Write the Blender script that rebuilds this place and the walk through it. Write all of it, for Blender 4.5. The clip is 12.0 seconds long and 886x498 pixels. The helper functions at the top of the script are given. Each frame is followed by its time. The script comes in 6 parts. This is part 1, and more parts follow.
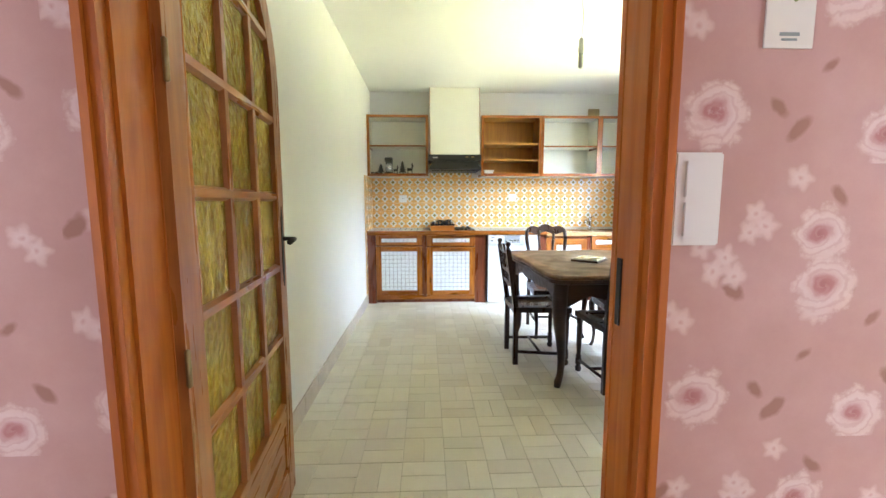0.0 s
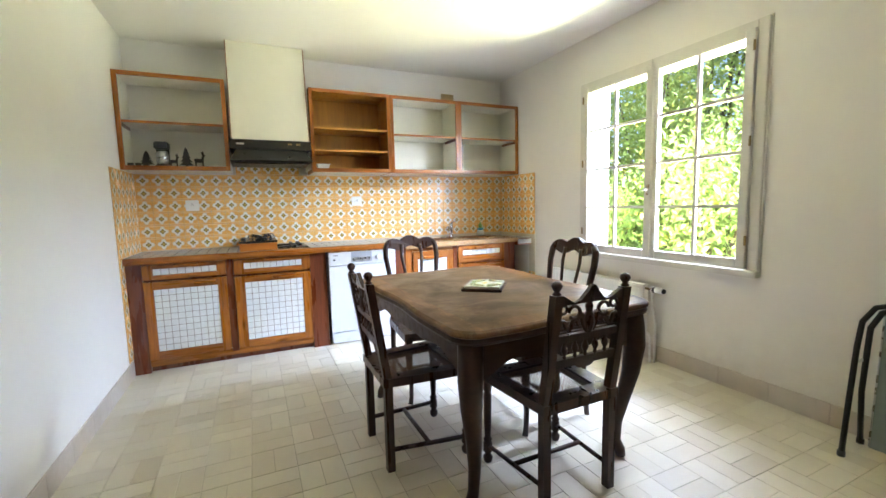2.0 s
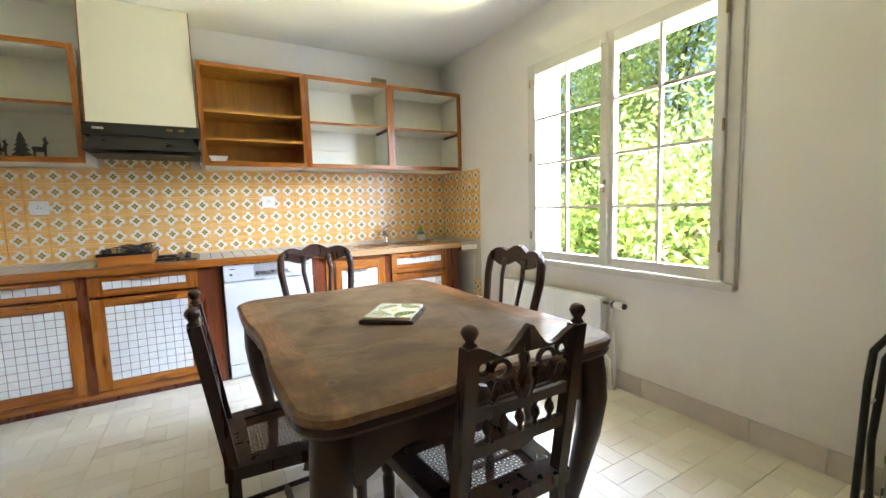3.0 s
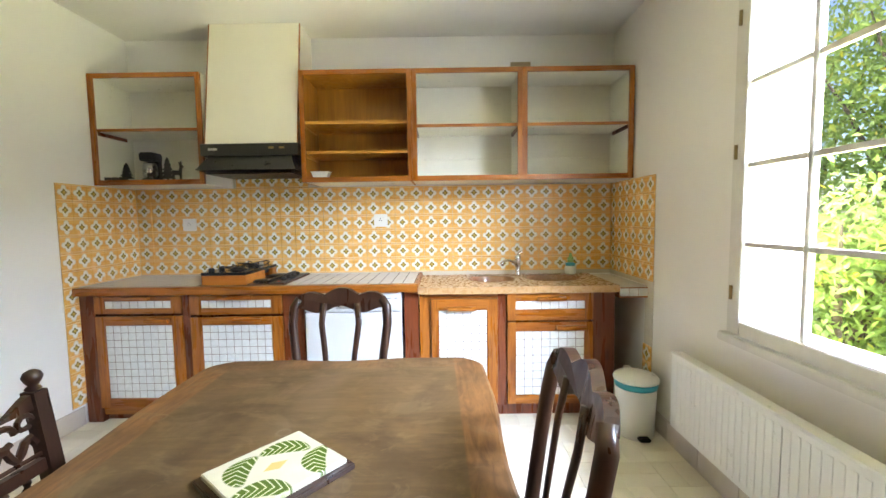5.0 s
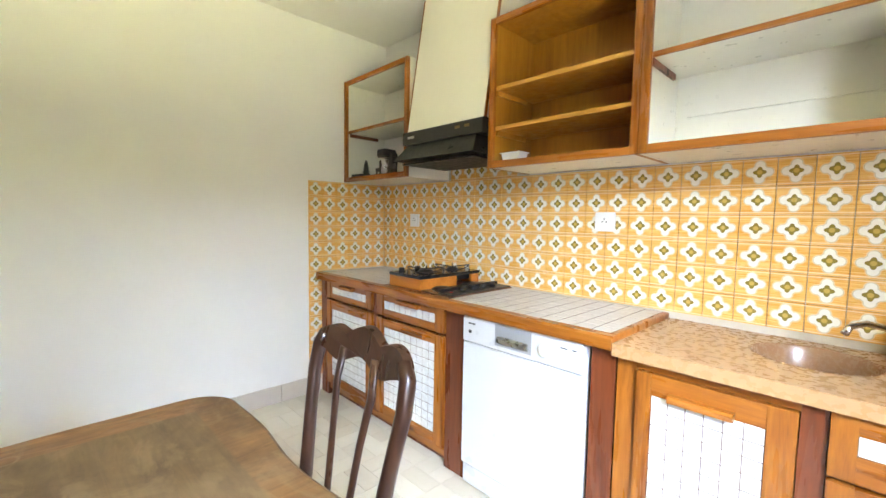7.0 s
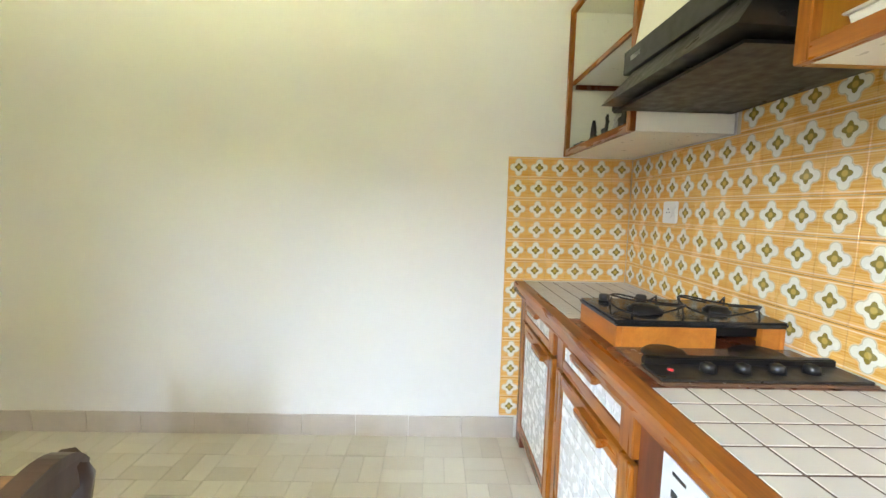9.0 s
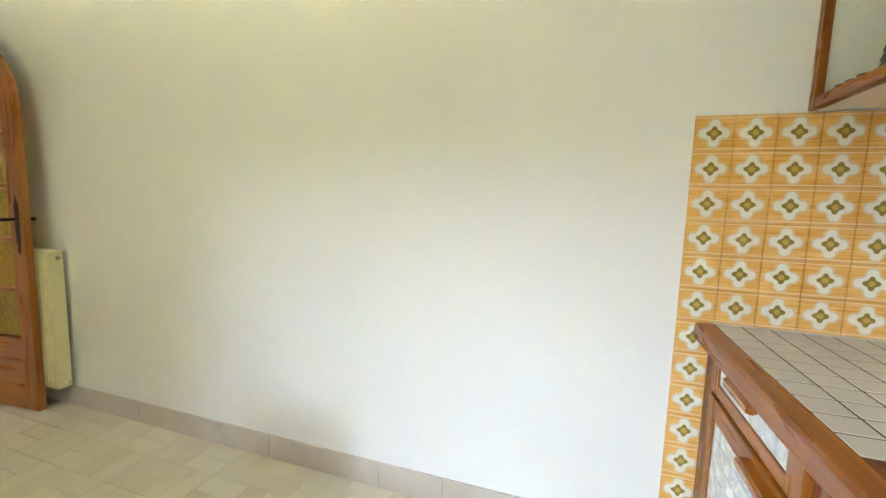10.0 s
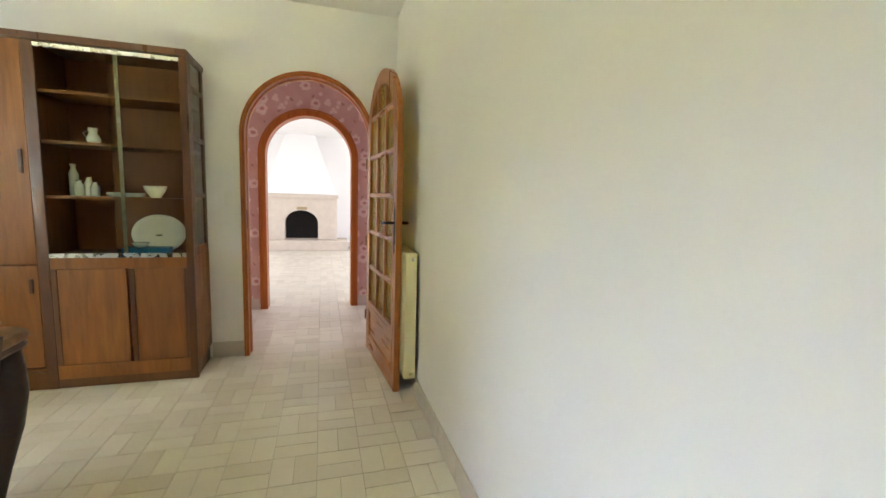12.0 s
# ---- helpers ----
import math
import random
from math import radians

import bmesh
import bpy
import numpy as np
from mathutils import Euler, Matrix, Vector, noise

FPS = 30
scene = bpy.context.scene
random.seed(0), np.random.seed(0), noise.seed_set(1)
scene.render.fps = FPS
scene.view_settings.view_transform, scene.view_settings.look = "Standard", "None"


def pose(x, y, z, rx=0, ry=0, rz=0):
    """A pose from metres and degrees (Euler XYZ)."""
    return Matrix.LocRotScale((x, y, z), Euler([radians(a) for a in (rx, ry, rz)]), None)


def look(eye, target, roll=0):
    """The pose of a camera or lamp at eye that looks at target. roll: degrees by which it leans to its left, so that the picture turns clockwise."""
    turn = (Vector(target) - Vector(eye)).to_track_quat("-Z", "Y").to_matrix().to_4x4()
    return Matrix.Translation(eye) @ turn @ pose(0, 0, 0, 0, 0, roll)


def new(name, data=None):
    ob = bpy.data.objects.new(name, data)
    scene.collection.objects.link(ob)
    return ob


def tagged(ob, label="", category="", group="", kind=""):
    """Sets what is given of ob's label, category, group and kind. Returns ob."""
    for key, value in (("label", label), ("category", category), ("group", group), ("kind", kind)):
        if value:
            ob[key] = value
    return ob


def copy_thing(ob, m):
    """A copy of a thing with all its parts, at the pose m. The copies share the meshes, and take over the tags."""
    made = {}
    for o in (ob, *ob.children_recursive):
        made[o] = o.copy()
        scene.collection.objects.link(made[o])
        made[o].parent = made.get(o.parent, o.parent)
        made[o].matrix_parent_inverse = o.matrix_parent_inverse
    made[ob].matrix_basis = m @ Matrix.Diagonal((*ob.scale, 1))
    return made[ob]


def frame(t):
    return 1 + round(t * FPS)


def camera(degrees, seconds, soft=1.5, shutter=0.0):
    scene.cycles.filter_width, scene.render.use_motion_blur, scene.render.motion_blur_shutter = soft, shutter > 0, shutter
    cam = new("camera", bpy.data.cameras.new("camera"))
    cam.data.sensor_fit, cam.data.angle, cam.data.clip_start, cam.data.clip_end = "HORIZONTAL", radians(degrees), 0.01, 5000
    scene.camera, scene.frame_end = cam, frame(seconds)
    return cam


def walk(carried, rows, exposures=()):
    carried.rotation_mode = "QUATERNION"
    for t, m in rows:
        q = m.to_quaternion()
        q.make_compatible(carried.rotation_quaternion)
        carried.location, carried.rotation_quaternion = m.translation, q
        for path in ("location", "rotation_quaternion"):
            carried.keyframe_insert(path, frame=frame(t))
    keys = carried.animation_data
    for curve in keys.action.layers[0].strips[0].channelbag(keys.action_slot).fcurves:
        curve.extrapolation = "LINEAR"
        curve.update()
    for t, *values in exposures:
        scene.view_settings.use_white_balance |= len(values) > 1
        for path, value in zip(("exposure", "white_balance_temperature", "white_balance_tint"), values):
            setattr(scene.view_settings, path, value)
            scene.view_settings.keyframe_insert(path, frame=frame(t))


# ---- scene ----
cam = camera(94.0, 12.0)
PATH = [
    (0, (0.134, 0.037, 1.257), (0.212, 2.022, 1.029), -0.1),
    (0.3, (0.116, 0.292, 1.269), (0.243, 2.275, 1.045), -0.5),
    (0.5, (0.112, 0.443, 1.277), (0.288, 2.423, 1.059), -0.5),
    (1, (0.144, 0.768, 1.27), (0.501, 2.724, 1.054), -0.8),
    (1.5, (0.189, 1.064, 1.251), (0.787, 2.961, 1.042), -1.1),
    (2, (0.295, 1.326, 1.238), (1.124, 3.134, 1.03), -1.4),
    (2.5, (0.51, 1.546, 1.215), (1.494, 3.275, 1.007), -1.7),
    (2.7, (0.624, 1.631, 1.212), (1.634, 3.345, 1.009), -1.7),
    (4.3, (1.439, 2.175, 1.306), (1.943, 4.104, 1.139), -1.4),
    (4.5, (1.536, 2.242, 1.316), (1.898, 4.202, 1.155), -1.2),
    (5, (1.786, 2.443, 1.319), (1.778, 4.437, 1.17), -0.8),
    (5.5, (2.0, 2.679, 1.304), (1.609, 4.636, 1.163), -0.2),
    (6, (2.145, 2.939, 1.307), (1.386, 4.785, 1.17), 0.4),
    (6.5, (2.243, 3.27, 1.312), (1.121, 4.919, 1.17), 0.7),
    (8.5, (1.879, 4.432, 1.296), (-0.074, 4.824, 1.114), 1.6),
    (9, (1.629, 4.603, 1.291), (-0.361, 4.642, 1.091), 1.4),
    (9.5, (1.306, 4.691, 1.28), (-0.661, 4.392, 1.075), 1.6),
    (10, (0.946, 4.66, 1.277), (-0.939, 4.033, 1.046), 1.7),
    (10.5, (0.608, 4.57, 1.259), (-1.116, 3.582, 1.039), 2.1),
    (11, (0.293, 4.488, 1.247), (-1.164, 3.135, 1.03), 2.1),
    (11.5, (0.078, 4.419, 1.257), (-0.988, 2.742, 1.028), 1.8),
    (12, (-0.017, 4.319, 1.262), (-0.579, 2.414, 1.026), 1.8),
]
walk(cam, [(t, look(eye, target, roll)) for t, eye, target, roll in PATH],
     [(t, stops, kelvin, tint) for t, stops, kelvin, tint in ((0, 1.45, 5750, 17), (1, 1.2, 5750, 19), (2.5, 1.05, 5900, 22), (4.5, 0.95, 6100, 20), (5.5, 1.0, 6300, 20), (6.5, 1.1, 6350, 20), (8.5, 1.25, 6250, 17), (9.5, 1.4, 6250, 16), (10.5, 1.35, 6150, 16), (11.5, 1.2, 6050, 18), (12, 1.25, 6000, 20))])

# ---- world, sun, added fill lamps ----
world = bpy.data.worlds.new("sky")
scene.world = world
world.use_nodes = True
wn = world.node_tree
sky = wn.nodes.new("ShaderNodeTexSky")
sky.sky_type, sky.sun_disc = "NISHITA", False
sky.sun_elevation, sky.sun_rotation = radians(54), radians(170)
wn.links.new(sky.outputs[0], wn.nodes["Background"].inputs[0])
wn.nodes["Background"].inputs[1].default_value = 0.15
scene.view_settings.exposure = 1.0


def sun_lamp():
    data = bpy.data.lights.new("sun", "SUN")
    data.energy, data.angle, data.color = 5.0, radians(0.6), (1.0, 0.95, 0.86)
    ob = new("sun", data)
    ob.matrix_world = look((0, 0, 0), (-0.10, 0.60, -0.85))


def fill_lamp(name, place, target, w, h, power, color):
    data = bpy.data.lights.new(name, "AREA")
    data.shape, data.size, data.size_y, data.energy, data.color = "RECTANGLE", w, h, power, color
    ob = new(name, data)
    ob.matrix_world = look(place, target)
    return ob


sun_lamp()
# Unseen area lamps outdoors, added to stand in for sky and garden light.
fill_lamp("sky_above_window", (5.0, 3.53, 3.72), (-0.8, 3.4, 1.1), 3.4, 1.4, 320, (0.74, 0.86, 1.0))
fill_lamp("low_sky", (4.4, 2.30, 2.80), (-0.6, 4.1, 0.5), 1.6, 0.7, 610, (0.66, 0.81, 1.0))
fill_lamp("garden_light_near", (4.05, 1.75, 1.55), (0.2, 4.6, 1.3), 1.6, 1.9, 95, (0.82, 0.92, 1.0))
fill_lamp("garden_light_far", (4.30, 6.60, 1.55), (2.2, 1.4, 1.2), 1.3, 1.9, 220, (0.95, 1.0, 0.70))
fill_lamp("garden_bounce", (4.70, 3.70, 0.10), (-0.6, 2.6, 2.3), 2.8, 0.62, 390, (1.0, 1.0, 0.48))
# Unseen lamps added at the assumed side windows of the living room.
fill_lamp("living_daylight", (-3.15, -3.5, 1.3), (0.5, -3.6, 0.9), 3.2, 1.7, 46, (1.0, 0.97, 0.95))
fill_lamp("living_daylight_far", (3.75, -3.5, 1.3), (0.5, -3.6, 0.9), 3.2, 1.7, 46, (1.0, 0.97, 0.95))
# Unseen fill lamps added at both hall ends to brighten the wallpaper.
fill_lamp("hall_daylight", (2.30, -0.10, 1.25), (1.5, 0.77, 1.2), 0.40, 2.0, 5.0, (1.0, 0.94, 0.96))
fill_lamp("hall_daylight_end", (-1.70, -0.10, 1.25), (-1.0, 0.77, 1.2), 0.40, 2.0, 5.0, (1.0, 0.94, 0.96))


# ---- materials ----
class Nodes:
    """A small hand for node trees: n.math("ADD", a, b) returns a socket."""

    def __init__(self, name, rough=0.5, metal=0.0):
        self.mat = bpy.data.materials.new(name)
        self.mat.use_nodes = True
        self.tree = self.mat.node_tree
        self.bsdf = self.tree.nodes["Principled BSDF"]
        self.bsdf.inputs["Roughness"].default_value = rough
        self.bsdf.inputs["Metallic"].default_value = metal

    def node(self, type_name, **props):
        nd = self.tree.nodes.new(type_name)
        for k, v in props.items():
            if k == "operation":
                nd.operation = v
            elif k == "blend":
                nd.blend_type = v
            elif k == "kind":
                nd.data_type = v
            elif k == "feature":
                nd.feature = v
        return nd

    def set(self, socket, value):
        if isinstance(value, bpy.types.NodeSocket):
            self.tree.links.new(value, socket)
        elif isinstance(value, tuple) and len(value) == 3 and socket.type == "RGBA":
            socket.default_value = (*value, 1)
        else:
            socket.default_value = value

    def math(self, op, a, b=0.0, c=0.0):
        nd = self.node("ShaderNodeMath", operation=op)
        for sock, v in zip(nd.inputs, (a, b, c)):
            self.set(sock, v)
        return nd.outputs[0]

    def mix(self, fac, a, b, blend="MIX"):
        nd = self.node("ShaderNodeMix", kind="RGBA", blend=blend)
        self.set(nd.inputs[0], fac)
        self.set(nd.inputs[6], a)
        self.set(nd.inputs[7], b)
        return nd.outputs[2]

    def coords(self, scale=(1, 1, 1), which="Object"):
        tc = self.node("ShaderNodeTexCoord")
        mp = self.node("ShaderNodeMapping")
        self.set(mp.inputs["Vector"], tc.outputs[which])
        mp.inputs["Scale"].default_value = scale
        return mp.outputs[0]

    def world(self, scale=(1, 1, 1)):
        geo = self.node("ShaderNodeNewGeometry")
        mp = self.node("ShaderNodeMapping")
        self.set(mp.inputs["Vector"], geo.outputs["Position"])
        mp.inputs["Scale"].default_value = scale
        return mp.outputs[0]

    def split(self, vec):
        nd = self.node("ShaderNodeSeparateXYZ")
        self.set(nd.inputs[0], vec)
        return nd.outputs

    def noise(self, vec, scale=5.0, detail=4.0, rough=0.5, distort=0.0):
        nd = self.node("ShaderNodeTexNoise")
        self.set(nd.inputs["Vector"], vec)
        nd.inputs["Scale"].default_value = scale
        nd.inputs["Detail"].default_value = detail
        nd.inputs["Roughness"].default_value = rough
        nd.inputs["Distortion"].default_value = distort
        return nd.outputs["Fac"]

    def voronoi(self, vec, scale, feature="F1"):
        nd = self.node("ShaderNodeTexVoronoi", feature=feature)
        self.set(nd.inputs["Vector"], vec)
        nd.inputs["Scale"].default_value = scale
        return nd.outputs["Distance"]

    def ramp(self, fac, *stops):
        nd = self.node("ShaderNodeValToRGB")
        self.set(nd.inputs[0], fac)
        el = nd.color_ramp.elements
        while len(el) < len(stops):
            el.new(0.5)
        for e, (p, c) in zip(el, stops):
            e.position = p
            e.color = (*c, 1) if isinstance(c, tuple) else (c, c, c, 1)
        return nd.outputs[0]

    def step(self, x, edge, soft=0.002):
        """1 below edge, 0 above."""
        nd = self.node("ShaderNodeMapRange")
        self.set(nd.inputs[0], x)
        nd.inputs[1].default_value, nd.inputs[2].default_value = edge - soft, edge + soft
        nd.inputs[3].default_value, nd.inputs[4].default_value = 1.0, 0.0
        return nd.outputs[0]

    def random(self, island=False):
        if island:
            return self.node("ShaderNodeNewGeometry").outputs["Random Per Island"]
        return self.node("ShaderNodeObjectInfo").outputs["Random"]

    def bump(self, height, strength=0.2, distance=0.002):
        nd = self.node("ShaderNodeBump")
        self.set(nd.inputs["Height"], height)
        nd.inputs["Strength"].default_value = strength
        nd.inputs["Distance"].default_value = distance
        self.set(self.bsdf.inputs["Normal"], nd.outputs[0])

    def done(self, color=None, rough=None):
        if color is not None:
            self.set(self.bsdf.inputs["Base Color"], color)
        if rough is not None:
            self.set(self.bsdf.inputs["Roughness"], rough)
        return self.mat


def plain(name, color, rough=0.5, metal=0.0, var=0.12, scale=9.0, bumpy=0.0):
    """A painted or plain surface with slight unevenness."""
    n = Nodes(name, rough, metal)
    v = n.world()
    f = n.noise(v, scale, 5)
    dark = tuple(c * (1 - var) for c in color)
    col = n.mix(f, color, dark)
    if bumpy:
        n.bump(n.noise(v, scale * 12, 3), bumpy, 0.001)
    r = n.ramp(n.noise(v, scale * 3, 3), (0.3, max(rough - 0.08, 0.02)), (0.7, min(rough + 0.1, 1.0)))
    return n.done(col, r)


def wall_paint(name, color, foot_tint, scale=1.3):
    n = Nodes(name, 0.75)
    v = n.world()
    big = n.noise(v, scale, 4, 0.6)
    mid = n.noise(v, 9, 5, 0.6)
    # Darker, browner tone towards the bottom of the wall, broken up by noise.
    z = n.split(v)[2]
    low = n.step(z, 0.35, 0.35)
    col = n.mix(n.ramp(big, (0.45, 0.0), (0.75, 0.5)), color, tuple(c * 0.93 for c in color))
    col = n.mix(n.math("MULTIPLY", n.math("MULTIPLY", low, mid), foot_tint), col, (0.50, 0.46, 0.38))
    grain = n.noise(v, 140, 4, 0.7)
    relief = n.math("ADD", grain, n.math("MULTIPLY", n.noise(v, 14, 3), 2.0))
    n.bump(relief, 0.12, 0.002)
    return n.done(col, 0.78)


def wood(name, light, dark, rough=0.35, along=2, grain=1.0, knots=True):
    """Wood whose grain runs along the given axis."""
    n = Nodes(name, rough)
    sc = [9.0, 9.0, 9.0]
    sc[along] = 0.9
    v = n.coords(tuple(sc))
    rnd = n.random()
    shift = n.node("ShaderNodeCombineXYZ")
    for k in range(3):
        n.set(shift.inputs[k], n.math("MULTIPLY", rnd, 7.0 + k * 5))
    add = n.node("ShaderNodeVectorMath", operation="ADD")
    n.set(add.inputs[0], v)
    n.set(add.inputs[1], shift.outputs[0])
    vv = add.outputs[0]
    a = n.noise(vv, 1.6 * grain, 6, 0.65, 1.2)
    b = n.noise(vv, 9 * grain, 4, 0.6, 0.4)
    f = n.math("ADD", n.math("MULTIPLY", a, 0.75), n.math("MULTIPLY", b, 0.3))
    col = n.ramp(f, (0.36, dark), (0.66, light))
    col = n.mix(n.math("MULTIPLY", rnd, 0.35), col, dark)
    if knots:
        k = n.voronoi(n.coords(tuple(4.2 if i != along else 1.6 for i in range(3))), 1.3)
        col = n.mix(n.math("MULTIPLY", n.step(k, 0.07, 0.05), 0.75), col, tuple(c * 0.3 for c in dark))
    n.bump(b, 0.08, 0.001)
    r = n.ramp(n.noise(v, 3, 3), (0.3, max(rough - 0.1, 0.05)), (0.7, rough + 0.12))
    return n.done(col, r)


def pattern_tile():
    """Orange glazed tile with a white quatrefoil and a green and gold flower, 11 cm wide; drawn in x and z of the piece."""
    n = Nodes("orange_flower_tile", 0.22)
    x, _, z = n.split(n.coords())
    u, w = n.math("ABSOLUTE", x), n.math("ABSOLUTE", z)

    def dist(a, b):
        return n.math("SQRT", n.math("ADD", n.math("MULTIPLY", a, a), n.math("MULTIPLY", b, b)))
    d = n.math("MINIMUM", dist(n.math("SUBTRACT", u, 0.0275), w), dist(u, n.math("SUBTRACT", w, 0.0275)))
    r = dist(x, z)
    d = n.math("MINIMUM", d, n.math("SUBTRACT", r, 0.0125))
    ang = n.math("ARCTAN2", z, x)
    petal = n.math("ADD", 0.0180, n.math("MULTIPLY", n.math("COSINE", n.math("MULTIPLY", ang, 4.0)), 0.0040))
    lines = n.math("SINE", n.math("MULTIPLY", n.math("ADD", z, n.math("MULTIPLY", n.noise(n.coords((30, 30, 300)), 1.0, 2), 0.004)), 900.0))
    streak = n.noise(n.world((5, 5, 160)), 1.0, 3, 0.6)
    base = n.ramp(streak, (0.35, (0.68, 0.31, 0.04)), (0.62, (0.82, 0.49, 0.14)))
    base = n.mix(n.math("MULTIPLY", n.ramp(lines, (0.75, 0.0), (1.0, 1.0)), 0.35), base, (0.90, 0.70, 0.42))
    band = n.step(n.math("ABSOLUTE", n.math("SUBTRACT", w, 0.0475)), 0.0016, 0.0012)
    base = n.mix(n.math("MULTIPLY", band, 0.55), base, (0.95, 0.86, 0.66))
    col = n.mix(n.step(d, 0.0190, 0.002), base, (0.78, 0.66, 0.44))
    col = n.mix(n.step(d, 0.0168, 0.0010), col, (0.42, 0.37, 0.20))
    col = n.mix(n.step(d, 0.0155, 0.001), col, (0.80, 0.78, 0.66))
    col = n.mix(n.step(n.math("SUBTRACT", r, petal), 0.0, 0.001), col, (0.24, 0.19, 0.035))
    col = n.mix(n.step(r, 0.0085, 0.0015), col, (0.52, 0.36, 0.08))
    tint = n.math("MULTIPLY", n.random(), 0.12)
    col = n.mix(tint, col, (0.55, 0.30, 0.08))
    n.bump(n.math("ADD", lines, n.noise(n.coords(), 40, 3)), 0.06, 0.0006)
    return n.done(col, n.ramp(n.noise(n.world(), 12, 3), (0.3, 0.14), (0.7, 0.32)))


def floor_tile(name, island):
    n = Nodes(name, 0.3)
    v = n.world()
    rnd = n.random(island)
    cloud = n.noise(v, 7, 6, 0.65, 0.3)
    fine = n.noise(v, 45, 5, 0.6)
    col = n.ramp(rnd, (0.0, (0.55, 0.49, 0.38)), (0.35, (0.62, 0.565, 0.45)), (0.7, (0.68, 0.63, 0.51)), (1.0, (0.60, 0.55, 0.45)))
    col = n.mix(n.ramp(cloud, (0.40, 0.0), (0.80, 0.40)), col, (0.56, 0.50, 0.39))
    col = n.mix(n.math("MULTIPLY", fine, 0.25), col, (0.76, 0.73, 0.64))
    n.bump(n.math("ADD", cloud, n.math("MULTIPLY", fine, 0.4)), 0.12, 0.002)
    return n.done(col, n.ramp(n.noise(v, 5, 4), (0.3, 0.30), (0.75, 0.50)))


def wallpaper():
    """Dusty pink paper with roses, small pale blossoms and brown leaves; the drop repeats every 0.53 m."""
    n = Nodes("pink_rose_wallpaper", 0.7)
    pos = n.world()
    warp = n.node("ShaderNodeTexNoise")
    n.set(warp.inputs["Vector"], pos)
    warp.inputs["Scale"].default_value = 26
    warp.inputs["Detail"].default_value = 3
    wx, wy, wz = n.split(warp.outputs["Color"])
    x, y, z = n.split(pos)
    across = n.math("ADD", x, y)
    rep = 0.53
    ux = n.math("ADD", n.math("MODULO", n.math("ADD", across, 10 * rep - 1.34), rep), n.math("MULTIPLY", n.math("SUBTRACT", wx, 0.5), 0.022))
    uz = n.math("ADD", n.math("MODULO", n.math("SUBTRACT", z, -0.5 * rep), rep), n.math("MULTIPLY", n.math("SUBTRACT", wz, 0.5), 0.022))
    cloud = n.noise(pos, 5, 5, 0.6)
    col = n.ramp(cloud, (0.35, (0.50, 0.295, 0.255)), (0.7, (0.58, 0.370, 0.33)))
    weave = n.noise(pos, 420, 2, 0.5)

    def away(cx, cz):
        a, b = n.math("SUBTRACT", ux, cx), n.math("SUBTRACT", uz, cz)
        return a, b, n.math("SQRT", n.math("ADD", n.math("MULTIPLY", a, a), n.math("MULTIPLY", b, b)))
    leaves = [(0.14, 0.30, 0.030), (0.05, 0.10, 0.024), (0.33, 0.47, 0.022), (0.24, 0.06, 0.030), (0.20, 0.10, 0.020),
              (0.42, 0.24, 0.018), (0.36, 0.31, 0.022), (0.02, 0.42, 0.026), (0.47, 0.12, 0.024), (0.29, 0.17, 0.016)]
    for k, (cx, cz, r) in enumerate(leaves):
        a, b, _ = away(cx, cz)
        s1 = 1.0 if k % 2 else -1.0
        p = n.math("ADD", a, n.math("MULTIPLY", b, s1))
        q = n.math("SUBTRACT", a, n.math("MULTIPLY", b, s1))
        dd = n.math("SQRT", n.math("ADD", n.math("MULTIPLY", p, p), n.math("MULTIPLY", n.math("MULTIPLY", q, q), 4.0)))
        col = n.mix(n.math("MULTIPLY", n.step(n.math("ADD", dd, n.math("MULTIPLY", n.math("SUBTRACT", weave, 0.5), 0.006)), r * 1.35, 0.009), 0.72), col, (0.28, 0.125, 0.075))
    small = [(0.06, 0.43), (0.075, 0.38), (0.175, 0.44), (0.195, 0.415), (0.165, 0.405), (0.12, 0.355), (0.10, 0.33), (0.14, 0.322),
             (0.25, 0.505), (0.46, 0.40), (0.485, 0.375), (0.02, 0.25), (0.045, 0.235), (0.30, 0.255)]
    for cx, cz in small:
        a, b, r = away(cx, cz)
        ang = n.math("ARCTAN2", b, a)
        rim = n.math("ADD", 0.0205, n.math("MULTIPLY", n.math("COSINE", n.math("MULTIPLY", ang, 5.0)), 0.0040))
        inside = n.step(n.math("SUBTRACT", r, rim), 0.0, 0.0055)
        petal = n.ramp(n.math("MULTIPLY", r, 50.0), (0.0, (0.60, 0.36, 0.32)), (0.35, (0.74, 0.60, 0.56)), (0.9, (0.70, 0.52, 0.48)))
        col = n.mix(n.math("MULTIPLY", inside, 0.85), col, petal)
    crinkle = n.math("SUBTRACT", n.noise(pos, 60, 4, 0.6), 0.5)
    soft = n.math("SUBTRACT", n.noise(pos, 22, 3), 0.5)
    for k, (cx, cz, size) in enumerate(((0.305, 0.40, 0.050), (0.32, 0.30, 0.058), (0.085, 0.085, 0.056), (0.41, 0.045, 0.052))):
        a, b, r = away(cx, cz)
        ang = n.math("ARCTAN2", b, a)
        lobes = n.math("MULTIPLY", n.math("ABSOLUTE", n.math("SINE", n.math("ADD", n.math("MULTIPLY", ang, 3.5), 0.7 * k))), size * 0.20)
        rim = n.math("ADD", n.math("ADD", size * 0.86, lobes), n.math("MULTIPLY", crinkle, size * 0.65))
        inside = n.step(n.math("SUBTRACT", r, rim), 0.0, 0.007)
